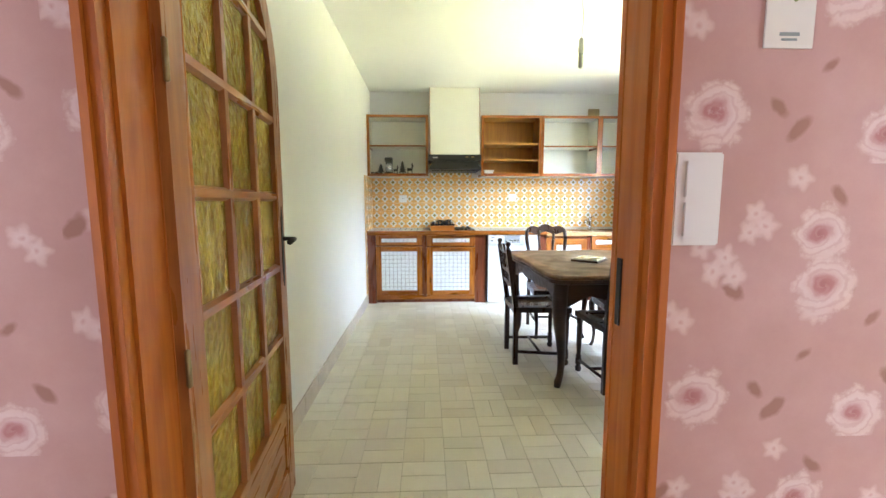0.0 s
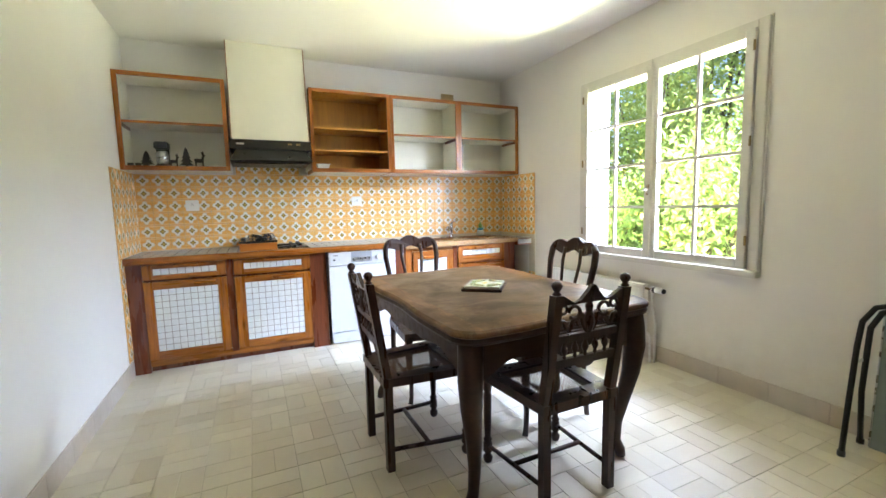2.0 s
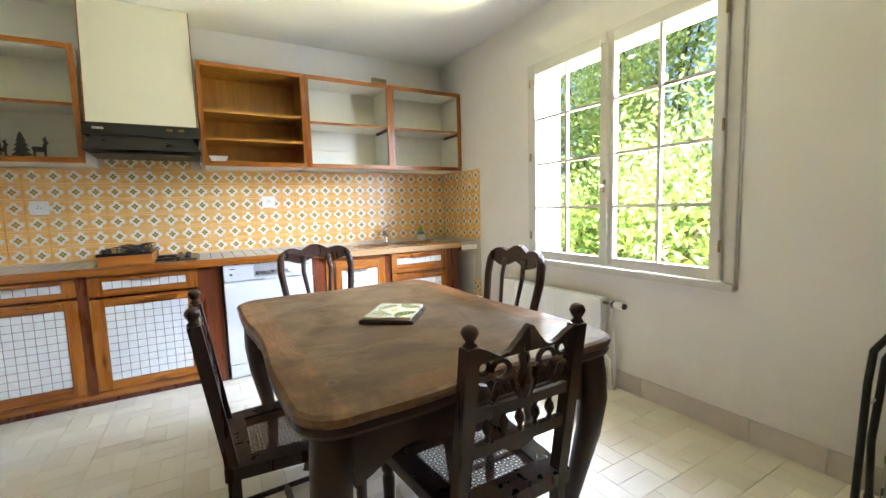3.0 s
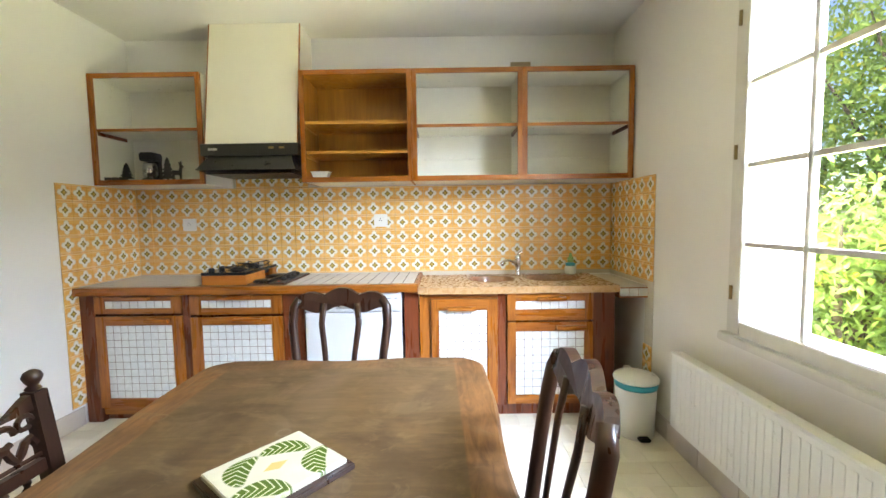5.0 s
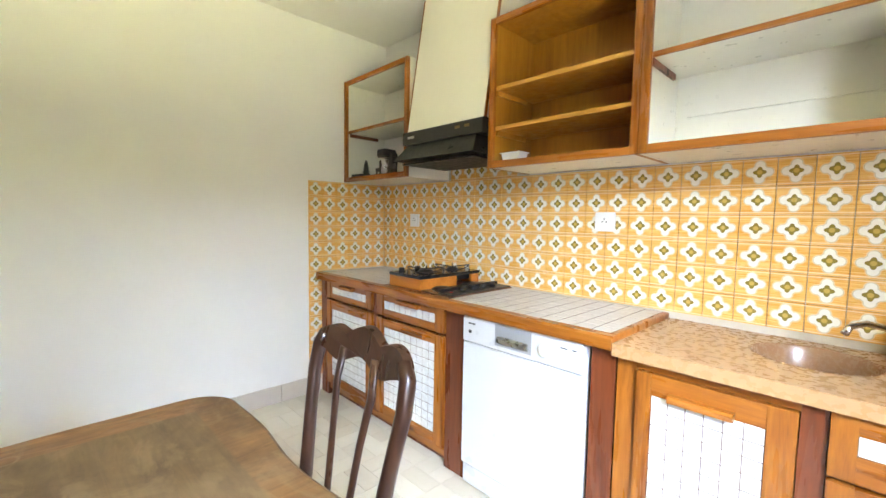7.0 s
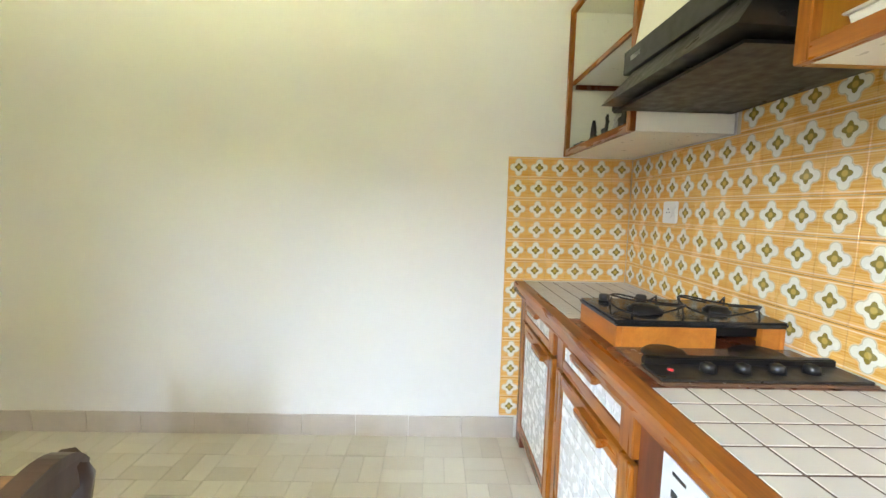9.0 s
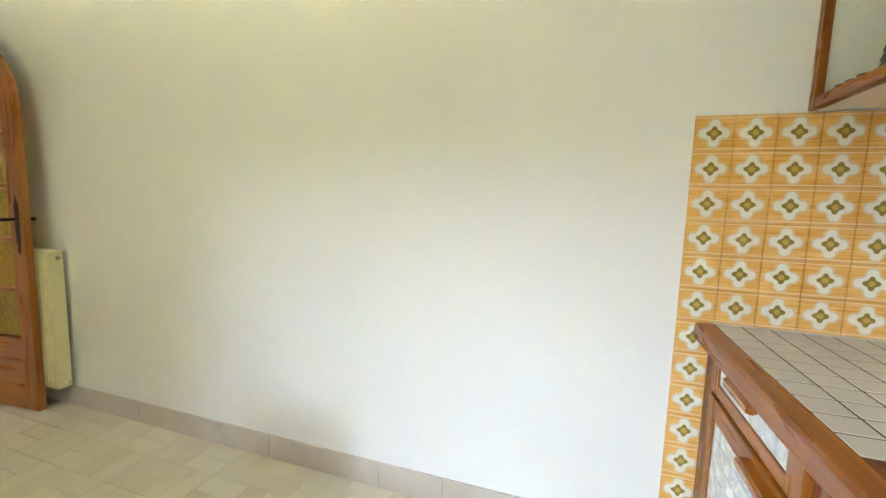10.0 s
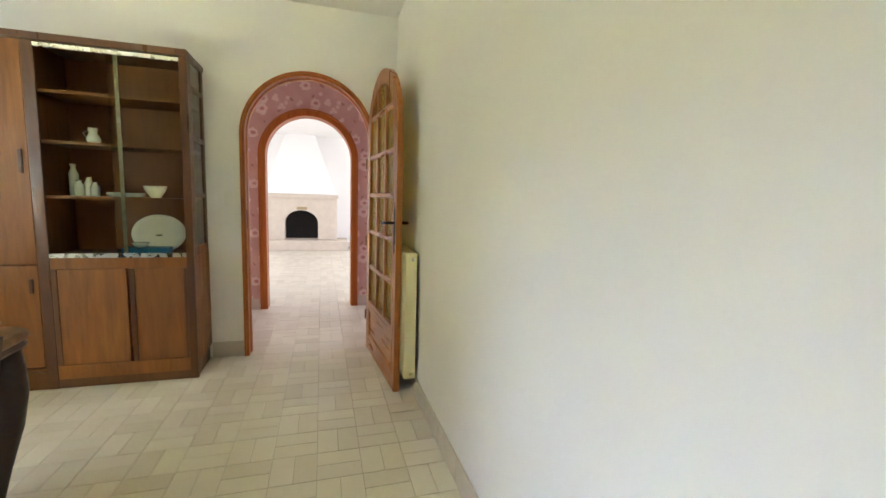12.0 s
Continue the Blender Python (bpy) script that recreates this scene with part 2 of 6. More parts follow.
        # petals curl round the heart: the shade swings along a loose spiral
        heart = n.math("SQRT", n.math("ADD", n.math("POWER", n.math("ABSOLUTE", n.math("ADD", a, size * 0.10)), 2.0), n.math("MULTIPLY", n.math("POWER", n.math("ABSOLUTE", n.math("SUBTRACT", b, size * 0.08)), 2.0), 1.7)))
        q = n.math("ADD", n.math("DIVIDE", heart, size), n.math("MULTIPLY", soft, 0.55))
        swing = n.math("SINE", n.math("ADD", n.math("MULTIPLY", q, 17.0), n.math("ADD", n.math("MULTIPLY", ang, 2.0), n.math("MULTIPLY", crinkle, 5.0))))
        rose = n.ramp(q, (0.0, (0.40, 0.15, 0.14)), (0.30, (0.47, 0.21, 0.19)), (0.48, (0.66, 0.46, 0.43)), (0.72, (0.74, 0.60, 0.56)), (1.0, (0.72, 0.56, 0.51)))
        rose = n.mix(n.math("MULTIPLY", n.ramp(swing, (0.1, 0.0), (0.95, 1.0)), 0.42), rose, (0.54, 0.31, 0.28))
        rose = n.mix(n.ramp(crinkle, (0.08, 0.0), (0.3, 0.5)), rose, (0.78, 0.68, 0.64))
        col = n.mix(n.math("MULTIPLY", inside, 0.93), col, rose)
    col = n.mix(n.math("MULTIPLY", weave, 0.12), col, (0.35, 0.17, 0.14))
    n.bump(weave, 0.15, 0.0008)
    return n.done(col, 0.72)


def pebbled_glass(name, color, rough=0.12):
    n = Nodes(name, rough)
    v = n.coords()
    cells = n.voronoi(v, 38, "SMOOTH_F1")
    n.bump(n.math("ADD", cells, n.math("MULTIPLY", n.noise(v, 30, 2), 0.4)), 0.9, 0.012)
    n.bsdf.inputs["Transmission Weight"].default_value = 0.72
    n.bsdf.inputs["IOR"].default_value = 1.3
    col = n.mix(n.noise(v, 9, 3), color, tuple(c * 0.8 for c in color))
    return n.done(col)


def clear_glass(name, tint=(1, 1, 1), gloss=0.08):
    m = bpy.data.materials.new(name)
    m.use_nodes = True
    t = m.node_tree
    t.nodes.remove(t.nodes["Principled BSDF"])
    tr, gl, mx = t.nodes.new("ShaderNodeBsdfTransparent"), t.nodes.new("ShaderNodeBsdfGlossy"), t.nodes.new("ShaderNodeMixShader")
    lw = t.nodes.new("ShaderNodeLayerWeight")
    fr = t.nodes.new("ShaderNodeMath")
    fr.operation = "POWER"
    fr.inputs[1].default_value = 4.0
    t.links.new(lw.outputs["Facing"], fr.inputs[0])
    tr.inputs[0].default_value = (*tint, 1)
    gl.inputs["Roughness"].default_value = gloss
    t.links.new(fr.outputs[0], mx.inputs[0])
    t.links.new(tr.outputs[0], mx.inputs[1])
    t.links.new(gl.outputs[0], mx.inputs[2])
    t.links.new(mx.outputs[0], t.nodes["Material Output"].inputs["Surface"])
    return m


def table_top_wood():
    n = Nodes("worn_table_veneer", 0.42)
    v = n.coords()
    x, y, _ = n.split(v)
    grain = n.noise(n.coords((4, 26, 4)), 1.4, 6, 0.65, 1.5)
    grain2 = n.noise(n.coords((26, 4, 4)), 1.4, 6, 0.65, 1.5)
    blot = n.noise(v, 3.0, 6, 0.6, 0.6)
    mid = n.ramp(grain, (0.32, (0.095, 0.055, 0.023)), (0.70, (0.155, 0.093, 0.040)))
    edge = n.ramp(grain2, (0.35, (0.12, 0.05, 0.017)), (0.66, (0.26, 0.125, 0.043)))
    border = n.math("MAXIMUM", n.step(x, -0.405, 0.003), n.math("SUBTRACT", 1.0, n.step(x, 0.405, 0.003)))
    ends = n.math("MAXIMUM", n.step(y, -0.600, 0.003), n.math("SUBTRACT", 1.0, n.step(y, 0.600, 0.003)))
    col = n.mix(n.math("MAXIMUM", border, n.math("MULTIPLY", ends, 0.6)), mid, edge)
    band = n.step(n.math("ABSOLUTE", n.math("ADD", x, 0.02)), 0.055, 0.015)
    col = n.mix(n.math("MULTIPLY", band, n.math("MULTIPLY", n.step(n.math("MULTIPLY", y, -1.0), -0.05, 0.08), 0.12)), col, (0.27, 0.20, 0.13))
    col = n.mix(n.ramp(blot, (0.44, 0.0), (0.60, 0.6)), col, (0.050, 0.028, 0.014))
    worn = n.noise(n.coords((1.0, 1.6, 1.0)), 4.5, 5, 0.62, 1.8)
    col = n.mix(n.ramp(worn, (0.52, 0.0), (0.62, 0.45)), col, (0.21, 0.145, 0.075))
    marks = n.voronoi(n.coords((1, 1, 1)), 4.0)
    col = n.mix(n.math("MULTIPLY", n.step(n.math("ABSOLUTE", n.math("SUBTRACT", marks, 0.10)), 0.008, 0.006), 0.22), col, (0.30, 0.24, 0.17))
    n.bump(grain, 0.1, 0.001)
    return n.done(col, n.ramp(blot, (0.35, 0.30), (0.7, 0.58)))


def cane():
    """Woven cane: see-through holes between pale strands."""
    n = Nodes("woven_cane", 0.6)
    x, y, _ = n.split(n.coords())

    def strand(a):
        return n.math("GREATER_THAN", n.math("ABSOLUTE", n.math("SINE", n.math("MULTIPLY", a, 260.0))), 0.955)
    d1, d2 = n.math("ADD", x, y), n.math("SUBTRACT", x, y)
    net = n.math("MAXIMUM", n.math("MAXIMUM", strand(x), strand(y)), n.math("MAXIMUM", strand(n.math("MULTIPLY", d1, 0.7)), strand(n.math("MULTIPLY", d2, 0.7))))
    n.set(n.bsdf.inputs["Alpha"], net)
    return n.done((0.13, 0.065, 0.03))


def hand_painted_tile():
    n = Nodes("green_leaf_painted_tile", 0.12)
    v = n.coords()
    x, y, _ = n.split(v)
    cream = n.mix(n.noise(v, 30, 3), (0.66, 0.63, 0.50), (0.58, 0.56, 0.42))
    col = cream
    for cx, cy, ang, ln, wd in ((-0.050, 0.052, 0.95, 0.052, 0.026), (0.042, 0.062, 2.5, 0.052, 0.025), (-0.042, -0.060, 2.4, 0.052, 0.026), (0.050, -0.050, 0.9, 0.054, 0.026)):
        a, b = n.math("SUBTRACT", x, cx), n.math("SUBTRACT", y, cy)
        p = n.math("ADD", n.math("MULTIPLY", a, math.cos(ang)), n.math("MULTIPLY", b, math.sin(ang)))
        q = n.math("SUBTRACT", n.math("MULTIPLY", b, math.cos(ang)), n.math("MULTIPLY", a, math.sin(ang)))
        q = n.math("ADD", q, n.math("MULTIPLY", n.math("MULTIPLY", p, p), 7.0))
        pp, qq = n.math("DIVIDE", p, ln), n.math("DIVIDE", q, wd)
        rr = n.math("ADD", n.math("MULTIPLY", pp, pp), n.math("MULTIPLY", qq, qq))
        vein = n.math("SINE", n.math("MULTIPLY", n.math("ADD", p, n.math("MULTIPLY", n.math("ABSOLUTE", q), 0.8)), 420.0))
        leaf = n.ramp(vein, (0.30, (0.085, 0.14, 0.022)), (0.75, (0.24, 0.30, 0.07)), (0.97, (0.62, 0.62, 0.42)))
        col = n.mix(n.step(rr, 1.0, 0.12), col, leaf)
    d = n.math("ADD", n.math("ABSOLUTE", x), n.math("MULTIPLY", n.math("ABSOLUTE", y), 0.6))
    col = n.mix(n.step(d, 0.016, 0.002), col, (0.72, 0.45, 0.16))
    return n.done(col)


def leaf_material(name, a, b):
    n = Nodes(name, 0.5)
    col = n.ramp(n.random(island=True), (0.0, a), (0.6, b), (0.93, b), (0.97, (0.45, 0.38, 0.03)))
    n.bsdf.inputs["Transmission Weight"].default_value = 0.0
    tr = n.node("ShaderNodeBsdfTranslucent")
    n.set(tr.inputs[0], n.mix(0.6, col, (0.58, 0.74, 0.20)))
    mx = n.node("ShaderNodeMixShader")
    mx.inputs[0].default_value = 0.45
    n.set(mx.inputs[1], n.bsdf.outputs[0])
    n.set(mx.inputs[2], tr.outputs[0])
    n.set(n.tree.nodes["Material Output"].inputs["Surface"], mx.outputs[0])
    return n.done(col)


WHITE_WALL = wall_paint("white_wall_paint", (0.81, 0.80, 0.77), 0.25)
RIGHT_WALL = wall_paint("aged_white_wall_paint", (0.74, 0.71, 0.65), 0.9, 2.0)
CEILING_PAINT = wall_paint("ceiling_paint", (0.80, 0.79, 0.76), 0.0)
PINK_PAPER = wallpaper()
GROUT = plain("sandy_mortar", (0.50, 0.45, 0.36), 0.9, var=0.3, scale=20, bumpy=0.3)
PALE_GROUT = plain("pale_joint", (0.62, 0.55, 0.42), 0.85, var=0.2, scale=30)
GREY_GROUT = plain("brown_joint", (0.26, 0.20, 0.16), 0.85, var=0.3, scale=30)
FLOOR_PIECE = floor_tile("beige_floor_tile", False)
FLOOR_REST = floor_tile("beige_floor_tile_rest", True)
SKIRT_TILE = plain("skirting_tile", (0.60, 0.53, 0.45), 0.45, var=0.25, scale=8)
PATTERN = pattern_tile()
WHITE_TILE = plain("white_ceramic", (0.70, 0.71, 0.70), 0.25, var=0.06)
DARK_GROUT = plain("dark_brown_joint", (0.09, 0.05, 0.03), 0.85, var=0.3, scale=30)
TOP_TILE = plain("pale_worktop_tile", (0.54, 0.50, 0.44), 0.45, var=0.07, scale=5)
HOB_BROWN = plain("brown_hob_enamel", (0.15, 0.085, 0.05), 0.2, var=0.2)
WOOD_V = wood("varnished_pine_upright", (0.42, 0.145, 0.014), (0.15, 0.036, 0.004), 0.3, 2)
WOOD_X = wood("varnished_pine_lengthwise", (0.44, 0.155, 0.016), (0.17, 0.042, 0.005), 0.3, 0)
WOOD_DEEP = wood("red_stained_pine", (0.20, 0.05, 0.014), (0.085, 0.018, 0.006), 0.3, 2)
WOOD_HONEY = wood("honey_plywood", (0.50, 0.245, 0.024), (0.30, 0.12, 0.010), 0.4, 2, 0.6, False)
BOX_WOOD = wood("orange_box_wood", (0.52, 0.19, 0.025), (0.36, 0.11, 0.012), 0.4, 0, 0.6, False)
WOOD_HONEY_X = wood("honey_board", (0.55, 0.29, 0.05), (0.38, 0.16, 0.022), 0.4, 0, 0.6, False)
DOOR_WOOD = wood("varnished_door_wood", (0.42, 0.165, 0.032), (0.24, 0.070, 0.012), 0.32, 2, 0.8, False)
DOOR_WOOD_Y = wood("varnished_door_rail", (0.44, 0.18, 0.038), (0.26, 0.080, 0.015), 0.32, 1, 0.8, False)
FRAME_WOOD = wood("orange_brown_frame_wood", (0.50, 0.150, 0.006), (0.30, 0.068, 0.003), 0.45, 2, 0.7, False)
DRESSER_WOOD = wood("brown_dresser_wood", (0.27, 0.098, 0.009), (0.15, 0.048, 0.004), 0.48, 2, 0.7, False)
DRESSER_DARK = wood("dark_dresser_wood", (0.13, 0.044, 0.006), (0.065, 0.020, 0.003), 0.35, 2, 0.7, False)
WOOD_DARK = wood("dark_walnut", (0.060, 0.024, 0.012), (0.020, 0.008, 0.005), 0.33, 2, 1.0, False)
TABLE_DARK = wood("dark_table_oak", (0.055, 0.022, 0.011), (0.020, 0.008, 0.005), 0.38, 0, 1.0, False)
TABLE_TOP = table_top_wood()
CANE = cane()
LAMINATE = plain("white_laminate", (0.80, 0.78, 0.68), 0.35, var=0.06)
HOOD_WHITE = plain("cream_hood_panel", (0.80, 0.77, 0.66), 0.4, var=0.05)
WHITE_ENAMEL = plain("white_enamel", (0.60, 0.61, 0.62), 0.35, var=0.02, scale=2)
RAD_WHITE = plain("radiator_white", (0.76, 0.75, 0.71), 0.35, var=0.06)
RAD_CREAM = plain("radiator_cream", (0.72, 0.66, 0.38), 0.35, var=0.06)
WINDOW_PAINT = plain("aged_window_paint", (0.66, 0.63, 0.56), 0.5, var=0.15, scale=25)
BLACK_PLASTIC = plain("black_plastic", (0.016, 0.015, 0.014), 0.35, var=0.3)
BLACK_METAL = plain("black_metal", (0.012, 0.011, 0.010), 0.4, 0.3, var=0.3)
HOB_BLACK = plain("black_hob_enamel", (0.010, 0.010, 0.011), 0.15, var=0.2)
STEEL = plain("brushed_steel", (0.55, 0.55, 0.54), 0.28, 1.0, var=0.1)
CHROME = plain("chrome", (0.75, 0.76, 0.77), 0.08, 1.0, var=0.03)
IRON = plain("wrought_iron", (0.035, 0.028, 0.024), 0.5, 0.6, var=0.4, scale=60)
BRASS = plain("aged_brass", (0.30, 0.22, 0.10), 0.4, 0.9, var=0.3)
SINK_BROWN = plain("brown_composite", (0.40, 0.235, 0.105), 0.28, var=0.03, scale=14)
BASIN_BROWN = plain("basin_brown", (0.30, 0.16, 0.075), 0.25, var=0.12, scale=30)
PLASTIC_WHITE = plain("white_plastic", (0.78, 0.77, 0.72), 0.35, var=0.05)
PLASTIC_BLUE = plain("turquoise_bag", (0.04, 0.36, 0.50), 0.4, var=0.2, scale=40)
PLASTIC_GREEN = plain("green_soap", (0.30, 0.48, 0.16), 0.25, var=0.1)
PAN_BLUE = plain("blue_box", (0.02, 0.16, 0.40), 0.35, var=0.1)
PLATE_WHITE = plain("glazed_plate", (0.72, 0.70, 0.64), 0.2, var=0.2, scale=20)
GLASSWARE = plain("pale_glassware", (0.55, 0.56, 0.52), 0.1, var=0.2, scale=30)
GREY_PANEL = plain("grey_green_panel", (0.25, 0.30, 0.29), 0.35, var=0.25, scale=6)
GREY_TRIM = plain("grey_metallic_plastic", (0.33, 0.34, 0.35), 0.4, 0.2, var=0.05)
DIM_STRIP = plain("dull_glass_edge", (0.26, 0.24, 0.17), 0.25, var=0.2)
STONE = plain("pale_limestone", (0.62, 0.54, 0.44), 0.8, var=0.25, scale=8, bumpy=0.3)
SOOT = plain("soot", (0.012, 0.010, 0.009), 0.95, var=0.4)
DARK_DECOR = plain("dark_cutout_wood", (0.022, 0.017, 0.014), 0.6, var=0.4)
VENT_TAN = plain("tan_vent", (0.40, 0.30, 0.15), 0.6, var=0.3, scale=60)
RED_LAMP = plain("red_indicator", (0.6, 0.03, 0.04), 0.3)
YELLOW_GLASS = pebbled_glass("yellow_pebbled_glass", (0.90, 0.68, 0.10))
PANE_GLASS = clear_glass("window_glass", (1, 1, 1), 0.03)
DRESSER_GLASS = clear_glass("dresser_glass", (0.90, 0.92, 0.88), 0.04)
PAINTED_TILE = hand_painted_tile()
LEAVES = leaf_material("leaf_green", (0.08, 0.14, 0.03), (0.17, 0.25, 0.06))
LEAVES_LIGHT = leaf_material("leaf_light_green", (0.13, 0.20, 0.05), (0.26, 0.33, 0.10))
BARK = plain("bark", (0.13, 0.10, 0.07), 0.9, var=0.4, scale=30, bumpy=0.6)
GRASS = plain("grass", (0.14, 0.18, 0.06), 0.9, var=0.45, scale=6, bumpy=0.5)
CARD = plain("cream_card", (0.72, 0.70, 0.62), 0.6, var=0.05)


# ---- mesh helpers ----
def box_into(bm, lo, hi):
    v = [bm.verts.new((x, y, z)) for x in (lo[0], hi[0]) for y in (lo[1], hi[1]) for z in (lo[2], hi[2])]
    for f in ((0, 1, 3, 2), (4, 6, 7, 5), (0, 4, 5, 1), (2, 3, 7, 6), (0, 2, 6, 4), (1, 5, 7, 3)):
        bm.faces.new([v[i] for i in f])


def prism_into(bm, loop, c0, c1, axes=(0, 2, 1)):
    """A closed outline (a, b) drawn out along the third axis from c0 to c1."""
    def put(a, b, c):
        p = [0, 0, 0]
        p[axes[0]], p[axes[1]], p[axes[2]] = a, b, c
        return bm.verts.new(p)
    one, two = [put(a, b, c0) for a, b in loop], [put(a, b, c1) for a, b in loop]
    n = len(loop)
    for i in range(n):
        bm.faces.new((one[i], one[(i + 1) % n], two[(i + 1) % n], two[i]))
    bm.faces.new(one[::-1])
    bm.faces.new(two)


def sweep_into(bm, points, radius, sides=8, caps=True, flat=1.0):
    """A round bar along the points; radius is a number or one for each point. flat squeezes it sideways."""
    pts = [Vector(p) for p in points]
    rings = []
    side = None
    for i, p in enumerate(pts):
        d = (pts[min(i + 1, len(pts) - 1)] - pts[max(i - 1, 0)]).normalized()
        if side is None:
            side = d.cross(Vector((0, 1, 0)) if abs(d.y) < 0.9 else Vector((1, 0, 0))).normalized()
        side = (side - d * side.dot(d)).normalized()
        up = d.cross(side)
        r = radius[i] if isinstance(radius, (list, tuple)) else radius
        rings.append([bm.verts.new(p + side * (r * math.cos(2 * math.pi * k / sides)) + up * (r * flat * math.sin(2 * math.pi * k / sides))) for k in range(sides)])
    for a, b in zip(rings, rings[1:]):
        for k in range(sides):
            bm.faces.new((a[k], a[(k + 1) % sides], b[(k + 1) % sides], b[k]))
    if caps:
        bm.faces.new(rings[0][::-1])
        bm.faces.new(rings[-1])


def turn_into(bm, profile, centre=(0, 0, 0), sides=16):
    """A turned shape: (radius, height) from bottom to top about a vertical axis."""
    rings = []
    for r, z in profile:
        rings.append([bm.verts.new((centre[0] + r * math.cos(2 * math.pi * k / sides), centre[1] + r * math.sin(2 * math.pi * k / sides), centre[2] + z)) for k in range(sides)])
    for a, b in zip(rings, rings[1:]):
        for k in range(sides):
            bm.faces.new((a[k], a[(k + 1) % sides], b[(k + 1) % sides], b[k]))
    bm.faces.new(rings[0][::-1])
    bm.faces.new(rings[-1])


def part(name, bm, mat, parent=None, label="", smooth=False, bevel=0.0):
    bmesh.ops.recalc_face_normals(bm, faces=bm.faces[:])
    if bevel:
        bmesh.ops.bevel(bm, geom=bm.edges[:], offset=bevel, segments=2, affect="EDGES", clamp_overlap=True)
    me = bpy.data.meshes.new(name)
    bm.to_mesh(me)
    bm.free()
    me.materials.append(mat)
    if smooth:
        for p in me.polygons:
            p.use_smooth = True
    ob = new(name, me)
    ob.parent = parent
    if label:
        tagged(ob, label)
    return ob


def box(name, lo, hi, mat, parent=None, label="", bevel=0.0):
    bm = bmesh.new()
    box_into(bm, lo, hi)
    return part(name, bm, mat, parent, label, bevel=bevel)


def prism(name, loop, c0, c1, mat, parent=None, label="", axes=(0, 2, 1), bevel=0.0, smooth=False):
    bm = bmesh.new()
    prism_into(bm, loop, c0, c1, axes)
    return part(name, bm, mat, parent, label, smooth, bevel)


def bar(name, points, radius, mat, parent=None, label="", sides=8, flat=1.0):
    bm = bmesh.new()
    sweep_into(bm, points, radius, sides, True, flat)
    return part(name, bm, mat, parent, label, True)


def turned(name, profile, centre, mat, parent=None, label="", sides=16):
    bm = bmesh.new()
    turn_into(bm, profile, centre, sides)
    return part(name, bm, mat, parent, label, True)


def thing(name, place, label, category, group="", turn=0.0):
    ob = new(name)
    ob.matrix_world = pose(*place, 0, 0, turn)
    return tagged(ob, label, category, group)


def structure(ob, label):
    return tagged(ob, label, kind="structure")


def piece_mesh(name, size, mat, edge=0.0015):
    """A plain slab centred on its origin with a small chamfer towards -y or +z, shared by alike pieces."""
    bm = bmesh.new()
    box_into(bm, tuple(-c / 2 for c in size), tuple(c / 2 for c in size))
    bmesh.ops.bevel(bm, geom=bm.edges[:], offset=edge, segments=1, affect="EDGES")
    me = bpy.data.meshes.new(name)
    bm.to_mesh(me)
    bm.free()
    me.materials.append(mat)
    return me


def piece(name, mesh, place, parent, turn=(0, 0, 0)):
    ob = new(name, mesh)
    ob.parent = parent
    ob.matrix_basis = pose(*place, *turn)
    return ob


def wave(a, b, n=24):
    return [a + (b - a) * i / n for i in range(n + 1)]


# ---- the plan ----
XL, XR, YN, YH, YB, ZC = -0.60, 3.08, 0.885, 0.775, 5.66, 2.68
LX0, LX1, LY0, LY1 = -3.2, 3.8, -6.35, -0.66
HX0, HX1 = -1.7, 2.3
OPEN_X, OPEN_R, OPEN_TOP = 0.070, 0.476, 2.170
INNER_X, INNER_R, INNER_TOP, INNER_Y = 0.1115, 0.462, 2.130, -0.52
WIN_Y0, WIN_Y1, WIN_Z0, WIN_Z1 = 2.83, 4.24, 0.80, 2.24
SKIRT = 0.12


def arch_points(cx, r, top, n=28):
    return [(cx - r * math.cos(math.pi * i / n), top - r + r * math.sin(math.pi * i / n)) for i in range(n + 1)]


def arch_wall(name, x0, x1, y0, y1, cx, r, top, mat, label):
    """A wall along x with an arched opening through it."""
    bm = bmesh.new()
    box_into(bm, (x0, y0, 0), (cx - r, y1, ZC))
    box_into(bm, (cx + r, y0, 0), (x1, y1, ZC))
    pts = arch_points(cx, r, top)
    for (xa, za), (xb, zb) in zip(pts, pts[1:]):
        prism_into(bm, [(xa, za), (xb, zb), (xb, ZC), (xa, ZC)], y0, y1)
    bmesh.ops.remove_doubles(bm, verts=bm.verts[:], dist=1e-5)
    return structure(part(name, bm, mat), label)


def arch_band_into(bm, cx, r0, r1, top, y0, y1):
    """A band round an arched opening, from radius r0 out to r1."""
    inner, outer = arch_points(cx, r0, top), arch_points(cx, r1, top + r1 - r0)
    inner = [(cx - r0, 0)] + inner + [(cx + r0, 0)]
    outer = [(cx - r1, 0)] + outer + [(cx + r1, 0)]
    for a, b, c, d in zip(inner, inner[1:], outer[1:], outer):
        prism_into(bm, [a, b, c, d], y0, y1)
    bmesh.ops.remove_doubles(bm, verts=bm.verts[:], dist=1e-5)
    seen = {}
    for f in bm.faces:
        key = frozenset(f.verts)
        seen.setdefault(key, []).append(f)
    bmesh.ops.delete(bm, geom=[f for fs in seen.values() if len(fs) > 1 for f in fs], context="FACES")


floor = structure(box("floor", (LX0 - 0.3, LY0 - 0.3, -0.2), (LX1 + 0.3, YB + 0.3, -0.004), GROUT), "mortar bed of the beige tiled floor")
structure(box("ceiling_living", (XR + 0.28, LY0 - 0.3, ZC), (LX1 + 0.3, YH - 0.4, ZC + 0.2), CEILING_PAINT), "off-white painted living room ceiling")
